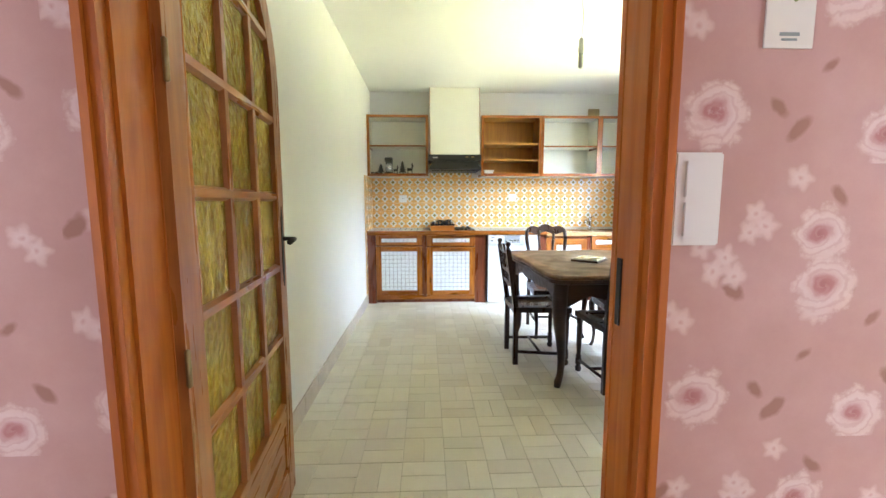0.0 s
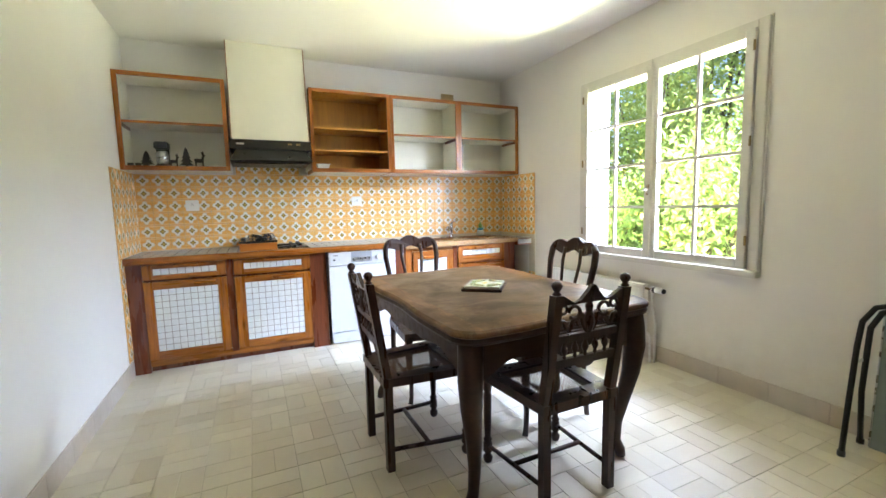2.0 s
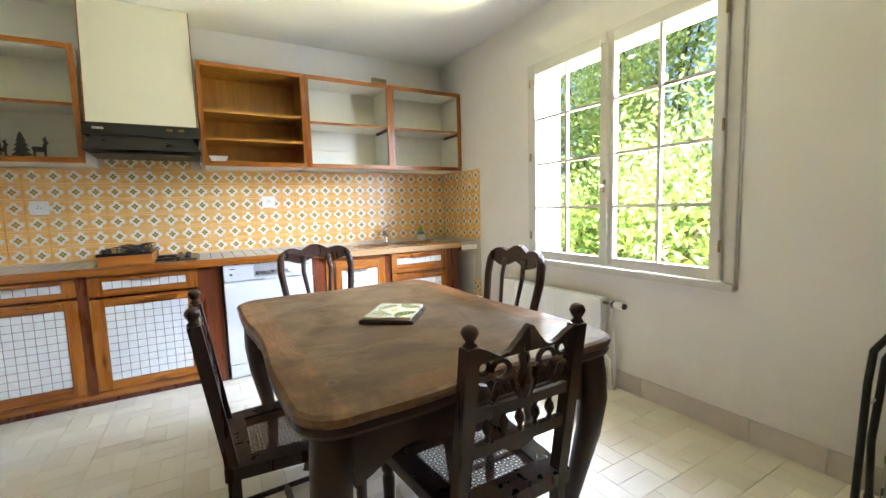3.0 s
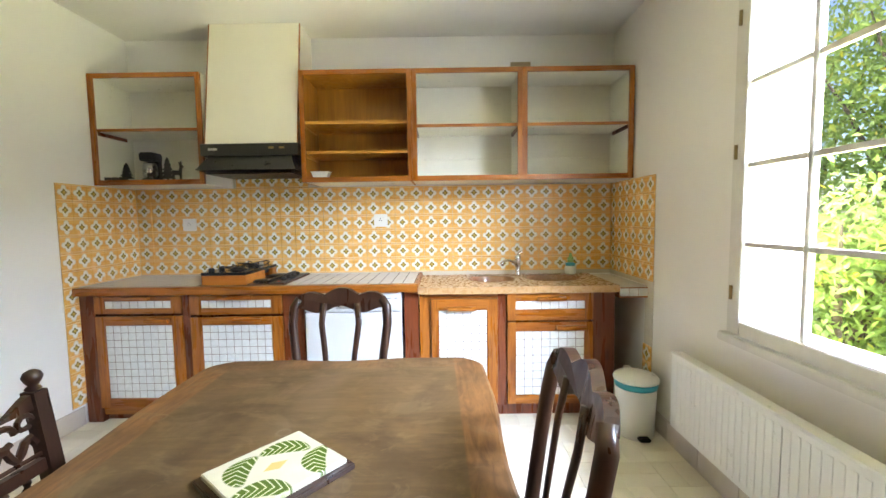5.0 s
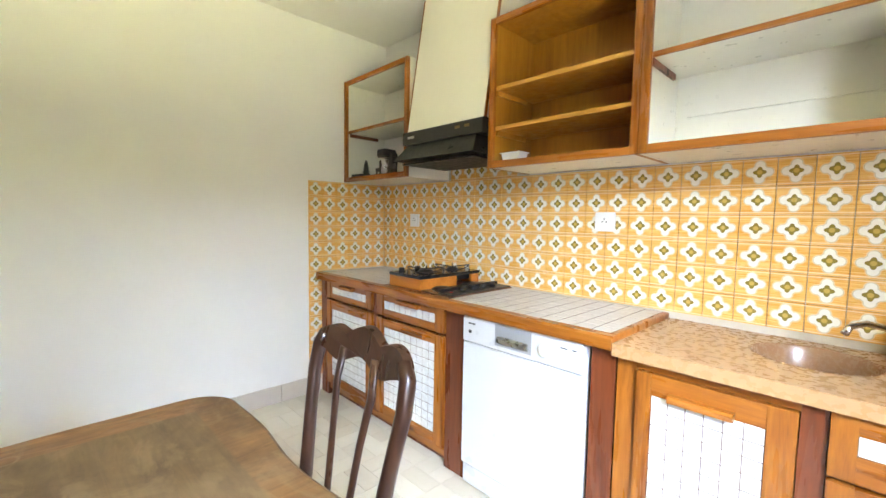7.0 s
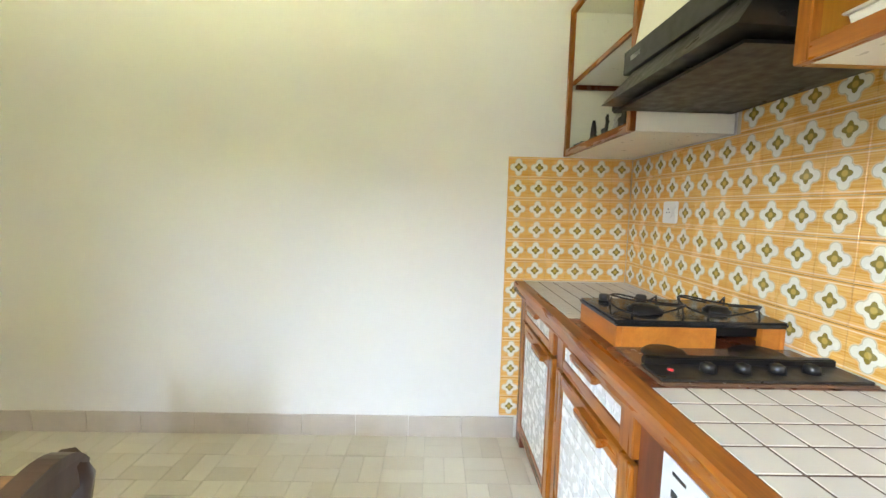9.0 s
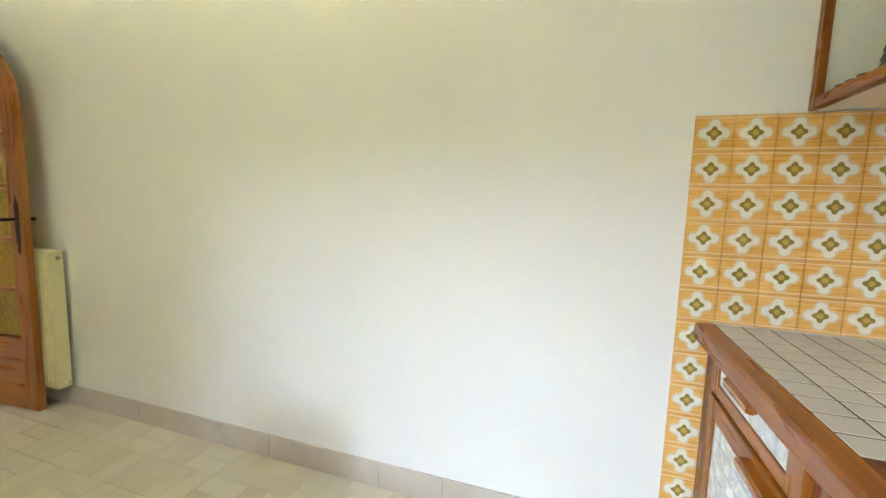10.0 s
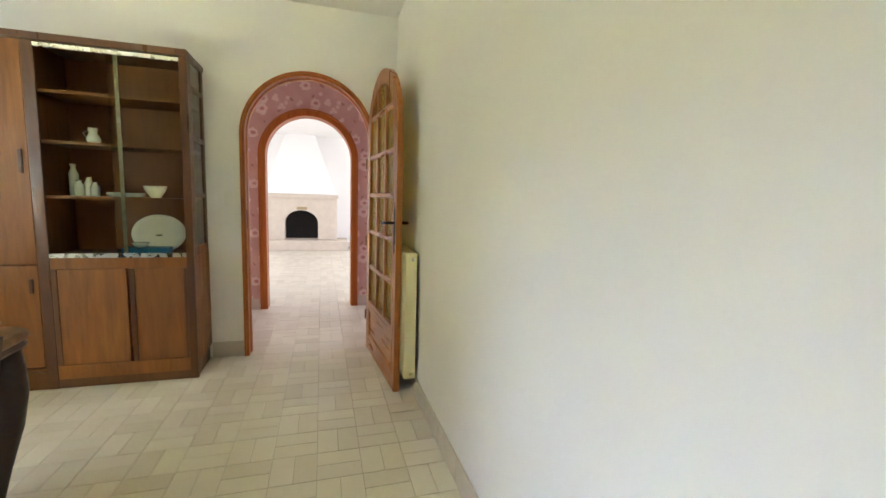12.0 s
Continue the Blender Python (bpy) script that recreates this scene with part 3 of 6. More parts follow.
structure(box("ceiling", (LX0 - 0.3, LY0 - 0.3, ZC), (XR + 0.28, YB + 0.3, ZC + 0.2), CEILING_PAINT), "flat off-white painted ceiling")
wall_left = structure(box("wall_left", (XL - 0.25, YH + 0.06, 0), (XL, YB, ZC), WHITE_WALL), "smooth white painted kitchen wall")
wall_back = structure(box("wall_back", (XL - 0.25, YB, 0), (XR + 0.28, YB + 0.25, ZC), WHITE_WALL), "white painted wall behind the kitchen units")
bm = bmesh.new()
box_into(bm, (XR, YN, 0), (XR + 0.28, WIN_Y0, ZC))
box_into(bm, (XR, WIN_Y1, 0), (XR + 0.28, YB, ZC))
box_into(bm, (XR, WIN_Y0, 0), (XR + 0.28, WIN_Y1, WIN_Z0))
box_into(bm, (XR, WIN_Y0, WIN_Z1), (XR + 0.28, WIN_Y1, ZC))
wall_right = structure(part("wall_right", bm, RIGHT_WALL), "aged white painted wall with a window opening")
arch_wall("wall_near", XL, XR + 0.28, 0.832, YN, OPEN_X, OPEN_R, OPEN_TOP, WHITE_WALL, "white painted wall with an arched doorway")
wall_hall = arch_wall("wall_hall", HX0, HX1, YH, 0.830, OPEN_X, OPEN_R, OPEN_TOP, PINK_PAPER, "hall wall in pink wallpaper with pale roses")
arch_wall("wall_hall_inner", HX0, HX1, -0.58, INNER_Y, INNER_X, INNER_R, INNER_TOP, PINK_PAPER, "hall wall in pink wallpaper with an arched opening")
arch_wall("wall_living", LX0 - 0.2, LX1 + 0.2, LY1, -0.582, INNER_X, INNER_R, INNER_TOP, WHITE_WALL, "white living room wall with an arched opening")
# Hall ends stay out of view; their openings are made up for the fill lamps.
for nm, x in (("wall_hall_end", HX0 - 0.2), ("wall_hall_far", HX1)):
    bm = bmesh.new()
    box_into(bm, (x, INNER_Y - 0.06, 0), (x + 0.2, -0.32, ZC))
    box_into(bm, (x, 0.56, 0), (x + 0.2, YH + 0.055, ZC))
    box_into(bm, (x, -0.32, 2.28), (x + 0.2, 0.56, ZC))
    structure(part(nm, bm, PINK_PAPER), "unseen hall end in pink wallpaper, opening added for a lamp")
structure(box("wall_living_back", (LX0 - 0.2, LY0 - 0.2, 0), (LX1 + 0.2, LY0, ZC), WHITE_WALL), "white wall behind the fireplace")


# Out-of-view side walls; their wide window openings are assumed, to let light in.
def unseen_side_wall(name, x0, x1):
    bm = bmesh.new()
    box_into(bm, (x0, LY0, 0), (x1, -5.2, ZC))
    box_into(bm, (x0, -1.8, 0), (x1, LY1, ZC))
    box_into(bm, (x0, -5.2, 2.2), (x1, -1.8, ZC))
    box_into(bm, (x0, -5.2, 0), (x1, -1.8, 0.4))
    structure(part(name, bm, WHITE_WALL), "unseen white living room side wall with an assumed window")


unseen_side_wall("wall_living_side", LX0 - 0.2, LX0)
unseen_side_wall("wall_living_far_side", LX1, LX1 + 0.2)

# ---- outdoors ----
structure(box("ground", (-60, -60, -0.6), (90, 70, -0.25), GRASS), "rough green lawn round the house")


def shrub(place, height, spread, count, seed, mat, label):
    """A leafy shrub: a few limbs and many small leaves with gaps."""
    rng = random.Random(seed)
    root = thing("shrub", place, label, "shrub", "shrubs outside the window")
    bm = bmesh.new()
    tips = []
    for k in range(9):
        a = rng.uniform(0, 2 * math.pi)
        reach = rng.uniform(0.25, 0.8) * spread
        top = Vector((math.cos(a) * reach, math.sin(a) * reach, height * rng.uniform(0.5, 0.95)))
        pts = [Vector((0, 0, 0)), top * 0.35 + Vector((0, 0, height * 0.12)), top * 0.7 + Vector((0, 0, height * 0.08)), top]
        sweep_into(bm, pts, [0.05, 0.035, 0.022, 0.008], 6)
        tips += [(pts[1], pts[2]), (pts[2], pts[3])]
    part("trunk", bm, BARK, root, "thin grey-brown branching stems")
    bm = bmesh.new()
    for k in range(count):
        a, b = rng.choice(tips)
        c = a.lerp(b, rng.random()) + Vector((rng.gauss(0, 0.22 * spread), rng.gauss(0, 0.22 * spread), rng.gauss(0, 0.17 * height)))
        if c.z < 0.05:
            c.z = rng.uniform(0.05, 0.5)
        m = Euler((rng.uniform(-1.2, 1.2), rng.uniform(-1.2, 1.2), rng.uniform(0, 6.3))).to_matrix()
        s = rng.uniform(0.028, 0.065) * max(1.0, height / 5)
        v = [bm.verts.new(c + m @ Vector(p)) for p in ((-s, 0, 0), (-0.2 * s, -0.42 * s, 0.06 * s), (s, 0, -0.1 * s), (-0.2 * s, 0.42 * s, 0.06 * s))]
        bm.faces.new(v)
    me = bpy.data.meshes.new("crown")
    bm.to_mesh(me)
    bm.free()
    me.materials.append(mat)
    ob = new("crown", me)
    ob.parent = root
    tagged(ob, "many small sunlit yellow-green leaves")
    return root


shrub((5.6, 4.6, -0.25), 2.6, 1.2, 9000, 1, LEAVES_LIGHT, "sunlit yellow-green shrub close to the kitchen window")
shrub((6.8, 6.6, -0.25), 4.4, 1.4, 9000, 2, LEAVES, "dense green shrub beyond the kitchen window")
shrub((6.3, 3.0, -0.25), 3.0, 1.3, 9000, 3, LEAVES_LIGHT, "tall yellow-green shrub outside the kitchen")
shrub((5.2, 6.0, -0.25), 1.7, 0.9, 6000, 4, LEAVES, "low broad green shrub under the window")
shrub((7.6, 9.4, -0.25), 5.5, 1.9, 9000, 5, LEAVES_LIGHT, "large leafy shrub behind the others")
shrub((8.4, 4.6, -0.25), 5.6, 2.0, 9000, 6, LEAVES, "tall green shrub at the back of the garden")
shrub((8.2, 7.2, -0.25), 5.4, 2.0, 9000, 7, LEAVES_LIGHT, "tall pale green shrub filling the view from the window")
shrub((10.5, 8.0, -0.25), 9.0, 3.2, 8000, 9, LEAVES_LIGHT, "broad pale green tree crown closing the garden")
shrub((10.5, 4.0, -0.25), 9.0, 3.2, 8000, 10, LEAVES, "broad green tree crown closing the garden")
shrub((7.8, 2.4, -0.25), 5.0, 1.8, 7000, 8, LEAVES_LIGHT, "tall pale green shrub filling the view from the window")


# ---- door frames and the arched glazed door ----
def arch_frame(name, cx, r, top, y0, y1, c0, c1, band, label):
    """Jamb lining from y0 to y1 and a casing on each face."""
    root = tagged(new(name), label, kind="structure")
    bm = bmesh.new()
    arch_band_into(bm, cx, r - 0.012, r - 0.001, top - 0.012, y0, y1)
    part("lining", bm, FRAME_WOOD, root)
    for nm, a, b, w in (("casing", c0, y0 - 0.001, band), ("casing", y1 + 0.001, c1, band)):
        bm = bmesh.new()
        arch_band_into(bm, cx, r - 0.014, r + w - 0.016, top - 0.014, a, b)
        part(nm, bm, FRAME_WOOD, root)
        bm = bmesh.new()
        arch_band_into(bm, cx, r + w - 0.015, r + w, top + w - 0.015, a - 0.007 if a < y0 else a, b + 0.007 if b > y1 else b)
        part("edge_moulding", bm, FRAME_WOOD, root)
    return root


frame_kitchen = arch_frame("door_frame", OPEN_X, OPEN_R, OPEN_TOP, YH - 0.002, YN + 0.002, YH - 0.020, YN + 0.022, 0.020, "orange-brown wooden arched frame of the kitchen doorway")
bm = bmesh.new()
arch_band_into(bm, OPEN_X, OPEN_R - 0.020, OPEN_R - 0.0125, OPEN_TOP - 0.020, YH + 0.005, YH + 0.058)
part("door_stop", bm, FRAME_WOOD, frame_kitchen)
box("strike_plate", (OPEN_X + OPEN_R - 0.016, YN - 0.028, 1.00), (OPEN_X + OPEN_R - 0.0125, YN - 0.010, 1.14), IRON, frame_kitchen)
arch_frame("door_frame_inner", INNER_X, INNER_R, INNER_TOP, LY1 - 0.002, INNER_Y + 0.002, LY1 - 0.020, INNER_Y + 0.020, 0.060, "brown wooden arched frame of the living room doorway")


def arched_door():
    """The leaf lies along +y from its hinge, 0.885 m wide."""
    root = thing("arched_glazed_door", (-0.372, 0.893, 0.008), "varnished wooden arched door with yellow pebbled glass panes, standing open", "door")
    root.matrix_world = pose(-0.372, 0.893, 0.008, 0, 0, 5.6)
    W, T, st = 0.89, 0.038, 0.092
    r, top, spring = W / 2, 2.128, 2.128 - W / 2
    cols = [st, 0.328, 0.568, W - st]
    rails = [0.42, 0.70, 0.985, 1.27, 1.56, 1.85]

    def outline(inset):
        """Half-round head between the stiles, inset from the edge."""
        rr = r - inset
        return [(r - rr * math.cos(math.pi * i / 28), spring + rr * math.sin(math.pi * i / 28)) for i in range(29)]
    bm = bmesh.new()
    out, inn = outline(0), outline(st)
    out, inn = [(0, 0)] + out + [(W, 0)], [(st, 0)] + inn + [(W - st, 0)]
    for a, b, c, d in zip(inn, inn[1:], out[1:], out):
        prism_into(bm, [a, b, c, d], -T, 0, axes=(1, 2, 0))
    bmesh.ops.remove_doubles(bm, verts=bm.verts[:], dist=1e-5)
    part("arched_stile", bm, DOOR_WOOD, root)
    box("bottom_rail", (-T + 0.001, st, 0), (-0.001, W - st, 0.12), DOOR_WOOD_Y, root, bevel=0.002)
    box("lock_rail", (-T + 0.001, st, 0.35), (-0.001, W - st, 0.42), DOOR_WOOD_Y, root, bevel=0.002)
    box("bottom_panel", (-T * 0.7, st, 0.12), (-T * 0.3, W - st, 0.35), DOOR_WOOD_Y, root)
    bm = bmesh.new()
    for x0, x1 in ((-T * 0.92, -T * 0.7), (-T * 0.3, -T * 0.08)):
        for lo, hi in (((st, 0.12), (W - st, 0.137)), ((st, 0.333), (W - st, 0.35)), ((st, 0.137), (st + 0.017, 0.333)), ((W - st - 0.017, 0.137), (W - st, 0.333))):
            box_into(bm, (x0, lo[0], lo[1]), (x1, hi[0], hi[1]))
    part("panel_moulding", bm, DOOR_WOOD_Y, root)

    def head(y):
        d = max((r - st) ** 2 - (y - r) ** 2, 0)
        return spring + math.sqrt(d)
    for y in cols[1:3]:
        bm = bmesh.new()
        loop = [(-T * 0.93, y - 0.013), (-T * 0.93, y + 0.013), (-T * 0.6, y + 0.019), (-T * 0.4, y + 0.019), (-T * 0.07, y + 0.013), (-T * 0.07, y - 0.013), (-T * 0.4, y - 0.019), (-T * 0.6, y - 0.019)]
        prism_into(bm, loop, 0.42, head(y) - 0.002, axes=(0, 1, 2))
        part("upright_glazing_bar", bm, DOOR_WOOD, root)
    for z in rails[1:]:
        half = math.sqrt(max((r - st) ** 2 - max(z - spring, 0) ** 2, 0))
        y0, y1 = r - half, r + half
        loop = [(-T * 0.96, z - 0.010), (-T * 0.96, z + 0.010), (-T * 0.62, z + 0.018), (-T * 0.38, z + 0.018), (-T * 0.04, z + 0.010), (-T * 0.04, z - 0.010), (-T * 0.38, z - 0.018), (-T * 0.62, z - 0.018)]
        prism("cross_glazing_bar", loop, y0, y1, DOOR_WOOD_Y, root, axes=(0, 2, 1))
    for a, b in zip(cols, cols[1:]):
        for lo, hi in zip(rails, rails[1:] + [3.0]):
            ys = wave(a + 0.014 * (a != st), b - 0.014 * (b != cols[-1]), 8)
            loop = [(ys[0], lo + 0.012), (ys[-1], lo + 0.012)] + [(y, min(hi - 0.012, head(y))) for y in ys[::-1]]
            loop = [p for k, p in enumerate(loop) if k == 0 or (abs(p[0] - loop[k - 1][0]) + abs(p[1] - loop[k - 1][1])) > 1e-4]
            prism("pane", loop, -T * 0.56, -T * 0.44, YELLOW_GLASS, root, axes=(1, 2, 0))
    for face, s in ((0.0, 1), (-T, -1)):
        x = face + 0.003 * s
        loop = [(W - 0.052, 0.93), (W - 0.046, 0.955), (W - 0.054, 0.965), (W - 0.054, 1.185), (W - 0.046, 1.195), (W - 0.04, 1.23), (W - 0.034, 1.195), (W - 0.026, 1.185), (W - 0.026, 0.965), (W - 0.034, 0.955), (W - 0.028, 0.93), (W - 0.04, 0.905)]
        prism("handle_plate", loop, min(face, x), max(face, x), IRON, root, axes=(1, 2, 0))
        bar("door_handle", [(face, W - 0.04, 1.10), (face + 0.045 * s, W - 0.04, 1.10), (face + 0.052 * s, W - 0.055, 1.10), (face + 0.052 * s, W - 0.145, 1.095)], [0.009, 0.008, 0.009, 0.011], IRON, root, "black wrought lever handle")
    for z in (0.24, 0.86, 1.48):
        turned("hinge", [(0.002, 0), (0.006, 0.003), (0.006, 0.04), (0.0065, 0.042), (0.006, 0.044), (0.006, 0.08), (0.002, 0.084)], (0.006, -0.006, z), BRASS, root, sides=10)
    return root


arched_door()


# ---- the kitchen window ----
def kitchen_window():
    root = structure(new("window_1"), "aged cream casement window with two leaves of eight panes")
    x0, x1 = XR - 0.055, XR + 0.018
    y0, y1, z0, z1 = 2.785, 4.285, 0.755, 2.28
    for nm, lo, hi in (("window_frame", (x0 + 0.03, y0, z0 + 0.04), (x1, WIN_Y0 + 0.015, z1)), ("window_frame", (x0 + 0.03, WIN_Y1 - 0.015, z0 + 0.04), (x1, y1, z1)),
                       ("window_frame", (x0 + 0.031, WIN_Y0 + 0.015, WIN_Z1 - 0.015), (x1 - 0.001, WIN_Y1 - 0.015, z1 - 0.001))):
        box(nm, lo, hi, WINDOW_PAINT, root, bevel=0.003)
    box("window_sill", (x0 - 0.005, y0 - 0.01, z0), (x1, y1 + 0.01, z0 + 0.038), WINDOW_PAINT, root, bevel=0.004)
    xa, xb = XR - 0.048, XR - 0.005
    rows = [0.862, 1.192, 1.52, 1.855, 2.185]
    for k, (a, b) in enumerate(((2.846, 3.528), (3.530, 4.226))):
        leaf = new("casement")
        leaf.parent = root
        for nm, lo, hi in (("stile", (xa, a, 0.80), (xb, a + 0.052, 2.232)), ("stile", (xa, b - 0.052, 0.80), (xb, b, 2.232)),
                           ("rail", (xa + 0.001, a + 0.052, 0.80), (xb - 0.001, b - 0.052, 0.862)), ("rail", (xa + 0.001, a + 0.052, 2.185), (xb - 0.001, b - 0.052, 2.232))):
            box(nm, lo, hi, WINDOW_PAINT, leaf, bevel=0.004)
        mid = (a + b) / 2
        box("glazing_bar", (xa + 0.008, mid - 0.011, 0.862), (xb - 0.008, mid + 0.011, 2.185), WINDOW_PAINT, leaf, bevel=0.003)
        for z in rows[1:4]:
            box("glazing_bar", (xa + 0.009, a + 0.052, z - 0.010), (xb - 0.009, mid - 0.011, z + 0.010), WINDOW_PAINT, leaf, bevel=0.003)
            box("glazing_bar", (xa + 0.009, mid + 0.011, z - 0.010), (xb - 0.009, b - 0.052, z + 0.010), WINDOW_PAINT, leaf, bevel=0.003)
        for p, q in ((a + 0.05, mid), (mid, b - 0.05)):
            for lo, hi in zip(rows, rows[1:]):
                ob = box("pane", ((xa + xb) / 2 - 0.0015, p, lo), ((xa + xb) / 2 + 0.0015, q, hi), PANE_GLASS, leaf)
                ob.visible_shadow = False
        edge = a if k == 0 else b
        for z in (0.95, 1.55, 2.1):
            turned("hinge", [(0.007, 0), (0.007, 0.06)], (xa - 0.004, edge, z), BRASS, leaf, sides=8)
    box("cover_strip", (xa - 0.018, 3.505, 0.82), (xa, 3.553, 2.22), WINDOW_PAINT, root, bevel=0.006)
    box("bolt_cap", (xa - 0.03, 3.512, 2.19), (xa - 0.018, 3.546, 2.26), WINDOW_PAINT, root, bevel=0.003)
    box("handle_plate", (xa - 0.022, 3.517, 1.28), (xa - 0.018, 3.541, 1.36), STEEL, root)
    bar("window_handle", [(xa - 0.018, 3.529, 1.32), (xa - 0.05, 3.529, 1.32), (xa - 0.055, 3.54, 1.325)], [0.007, 0.008, 0.013], STEEL, root)
    bar("pipe_trim", [(XR - 0.004, 2.780, 0.76), (XR - 0.004, 2.780, 2.285)], 0.006, WINDOW_PAINT, root)


kitchen_window()


# ---- kitchen units ----
def tile_grid(parent, x0, x1, z0, z1, y, nx, nz):
    dx, dz = (x1 - x0) / nx, (z1 - z0) / nz
    mesh = piece_mesh("white_tile", (dx - 0.0036, 0.006, dz - 0.0036), WHITE_TILE, 0.001)
    for i in range(nx):
        for j in range(nz):
            piece("tile", mesh, (x0 + (i + 0.5) * dx, y + 0.0015 * math.sin(i * 5 + j * 3) * 0.2, z0 + (j + 0.5) * dz), parent)


def framed_front(name, root, x0, x1, z0, z1, y, tiles, border, nx, nz, handle, wood_side, wood_rail):
    """A door or drawer front: four frame pieces about a panel of small white tiles, with a wooden bar handle."""
    tx0, tx1, tz0, tz1 = tiles
    front = new(name)
    front.parent = root
    t = 0.022
    box("stile", (x0, y, z0), (tx0, y + t, z1), wood_side, front, bevel=0.002)
    box("stile", (tx1, y, z0), (x1, y + t, z1), wood_side, front, bevel=0.002)
    box("rail", (tx0, y + 0.0005, tz1), (tx1, y + t, z1), wood_rail, front, bevel=0.0015)
    box("rail", (tx0, y + 0.0005, z0), (tx1, y + t, tz0), wood_rail, front, bevel=0.0015)
    box("joint_bed", (tx0, y + 0.0065, tz0), (tx1, y + t - 0.002, tz1), GREY_GROUT, front)
    tile_grid(front, tx0, tx1, tz0, tz1, y + 0.0075, nx, nz)
    hx0, hx1, hz = handle
    bm = bmesh.new()
    prism_into(bm, [(y - 0.03, hz - 0.010), (y - 0.032, hz + 0.006), (y - 0.024, hz + 0.013), (y + 0.001, hz + 0.013), (y + 0.001, hz - 0.004), (y - 0.018, hz - 0.013)], hx0, hx1, axes=(1, 2, 0))
    part("handle", bm, wood_rail, front, "rounded wooden bar handle")
    return front


YF = 5.085


def left_unit():
    root = thing("base_cabinet", (0, 0, 0), "varnished pine base cabinet with white tiled doors and drawers", "kitchen cabinet", "base cabinets along the back wall")
    box("side_post", (-0.592, YF, 0.0), (-0.490, YF + 0.05, 0.852), WOOD_DEEP, root, bevel=0.002)
    box("centre_post", (0.078, YF + 0.003, 0.08), (0.128, YF + 0.04, 0.852), WOOD_DEEP, root)
    box("right_post", (0.730, YF + 0.002, 0.0), (0.868, YF + 0.05, 0.852), WOOD_DEEP, root, bevel=0.002)
    box("top_rail", (-0.490, YF + 0.004, 0.842), (0.730, YF + 0.04, 0.852), WOOD_X, root)
    box("plinth_rail", (-0.490, YF + 0.012, 0.045), (0.730, YF + 0.035, 0.095), WOOD_X, root, bevel=0.003)
    box("plinth", (-0.490, YF + 0.05, 0.0), (0.730, YF + 0.07, 0.05), WOOD_DEEP, root)
    box("side_panel", (-0.594, YF + 0.05, 0.0), (-0.576, 5.645, 0.852), WOOD_DEEP, root)
    box("side_panel", (0.850, YF + 0.05, 0.0), (0.868, 5.645, 0.852), WOOD_DEEP, root)
    box("cabinet_body", (-0.55, YF + 0.055, 0.10), (0.84, 5.60, 0.838), WOOD_DEEP, root)
    framed_front("drawer", root, -0.487, 0.075, 0.728, 0.842, YF - 0.014, (-0.420, 0.010, 0.762, 0.812), 0, 8, 1, (-0.28, -0.12, 0.828), WOOD_V, WOOD_X)
    framed_front("drawer", root, 0.131, 0.728, 0.716, 0.842, YF - 0.014, (0.205, 0.660, 0.758, 0.810), 0, 9, 1, (0.36, 0.54, 0.826), WOOD_V, WOOD_X)
    framed_front("door", root, -0.487, 0.075, 0.102, 0.712, YF - 0.014, (-0.425, 0.012, 0.165, 0.652), 0, 9, 10, (-0.15, 0.0, 0.685), WOOD_V, WOOD_X)
    framed_front("door", root, 0.131, 0.728, 0.102, 0.700, YF - 0.014, (0.205, 0.660, 0.160, 0.648), 0, 9, 10, (0.42, 0.60, 0.678), WOOD_V, WOOD_X)


def sink_unit():
    root = thing("sink_cabinet", (0, 0, 0), "varnished pine sink cabinet with white tiled doors under a brown sink", "kitchen cabinet", "base cabinets along the back wall")
    box("left_post", (1.518, YF + 0.004, 0.0), (1.612, YF + 0.05, 0.852), WOOD_DEEP, root, bevel=0.002)
    box("front_post", (1.620, YF + 0.001, 0.085), (1.688, YF + 0.04, 0.832), WOOD_V, root)
    box("top_rail", (1.688, YF + 0.002, 0.800), (2.125, YF + 0.04, 0.832), WOOD_X, root)
    box("centre_post", (2.125, YF + 0.002, 0.085), (2.182, YF + 0.04, 0.832), WOOD_DEEP, root)
    box("right_post", (2.742, YF + 0.003, 0.0), (2.885, YF + 0.05, 0.832), WOOD_DEEP, root, bevel=0.002)
    box("end_panel", (2.866, YF + 0.05, 0.0), (2.885, 5.645, 0.832), WOOD_DEEP, root)
    box("side_panel", (1.520, YF + 0.05, 0.0), (1.538, 5.645, 0.852), WOOD_DEEP, root)
    box("plinth", (1.612, YF + 0.05, 0.0), (2.742, YF + 0.07, 0.085), WOOD_DEEP, root)
    box("cabinet_body", (1.60, YF + 0.055, 0.085), (2.80, 5.60, 0.70), WOOD_DEEP, root)
    framed_front("door", root, 1.692, 2.122, 0.098, 0.797, YF - 0.014, (1.742, 2.054, 0.152, 0.724), 0, 6, 11, (1.80, 1.98, 0.735), WOOD_V, WOOD_X)
    framed_front("drawer", root, 2.185, 2.740, 0.652, 0.828, YF - 0.014, (2.238, 2.686, 0.724, 0.778), 0, 8, 1, (2.38, 2.56, 0.792), WOOD_V, WOOD_X)
    framed_front("door", root, 2.185, 2.740, 0.098, 0.640, YF - 0.014, (2.240, 2.684, 0.156, 0.580), 0, 8, 8, (2.50, 2.69, 0.606), WOOD_V, WOOD_X)


left_unit()
sink_unit()


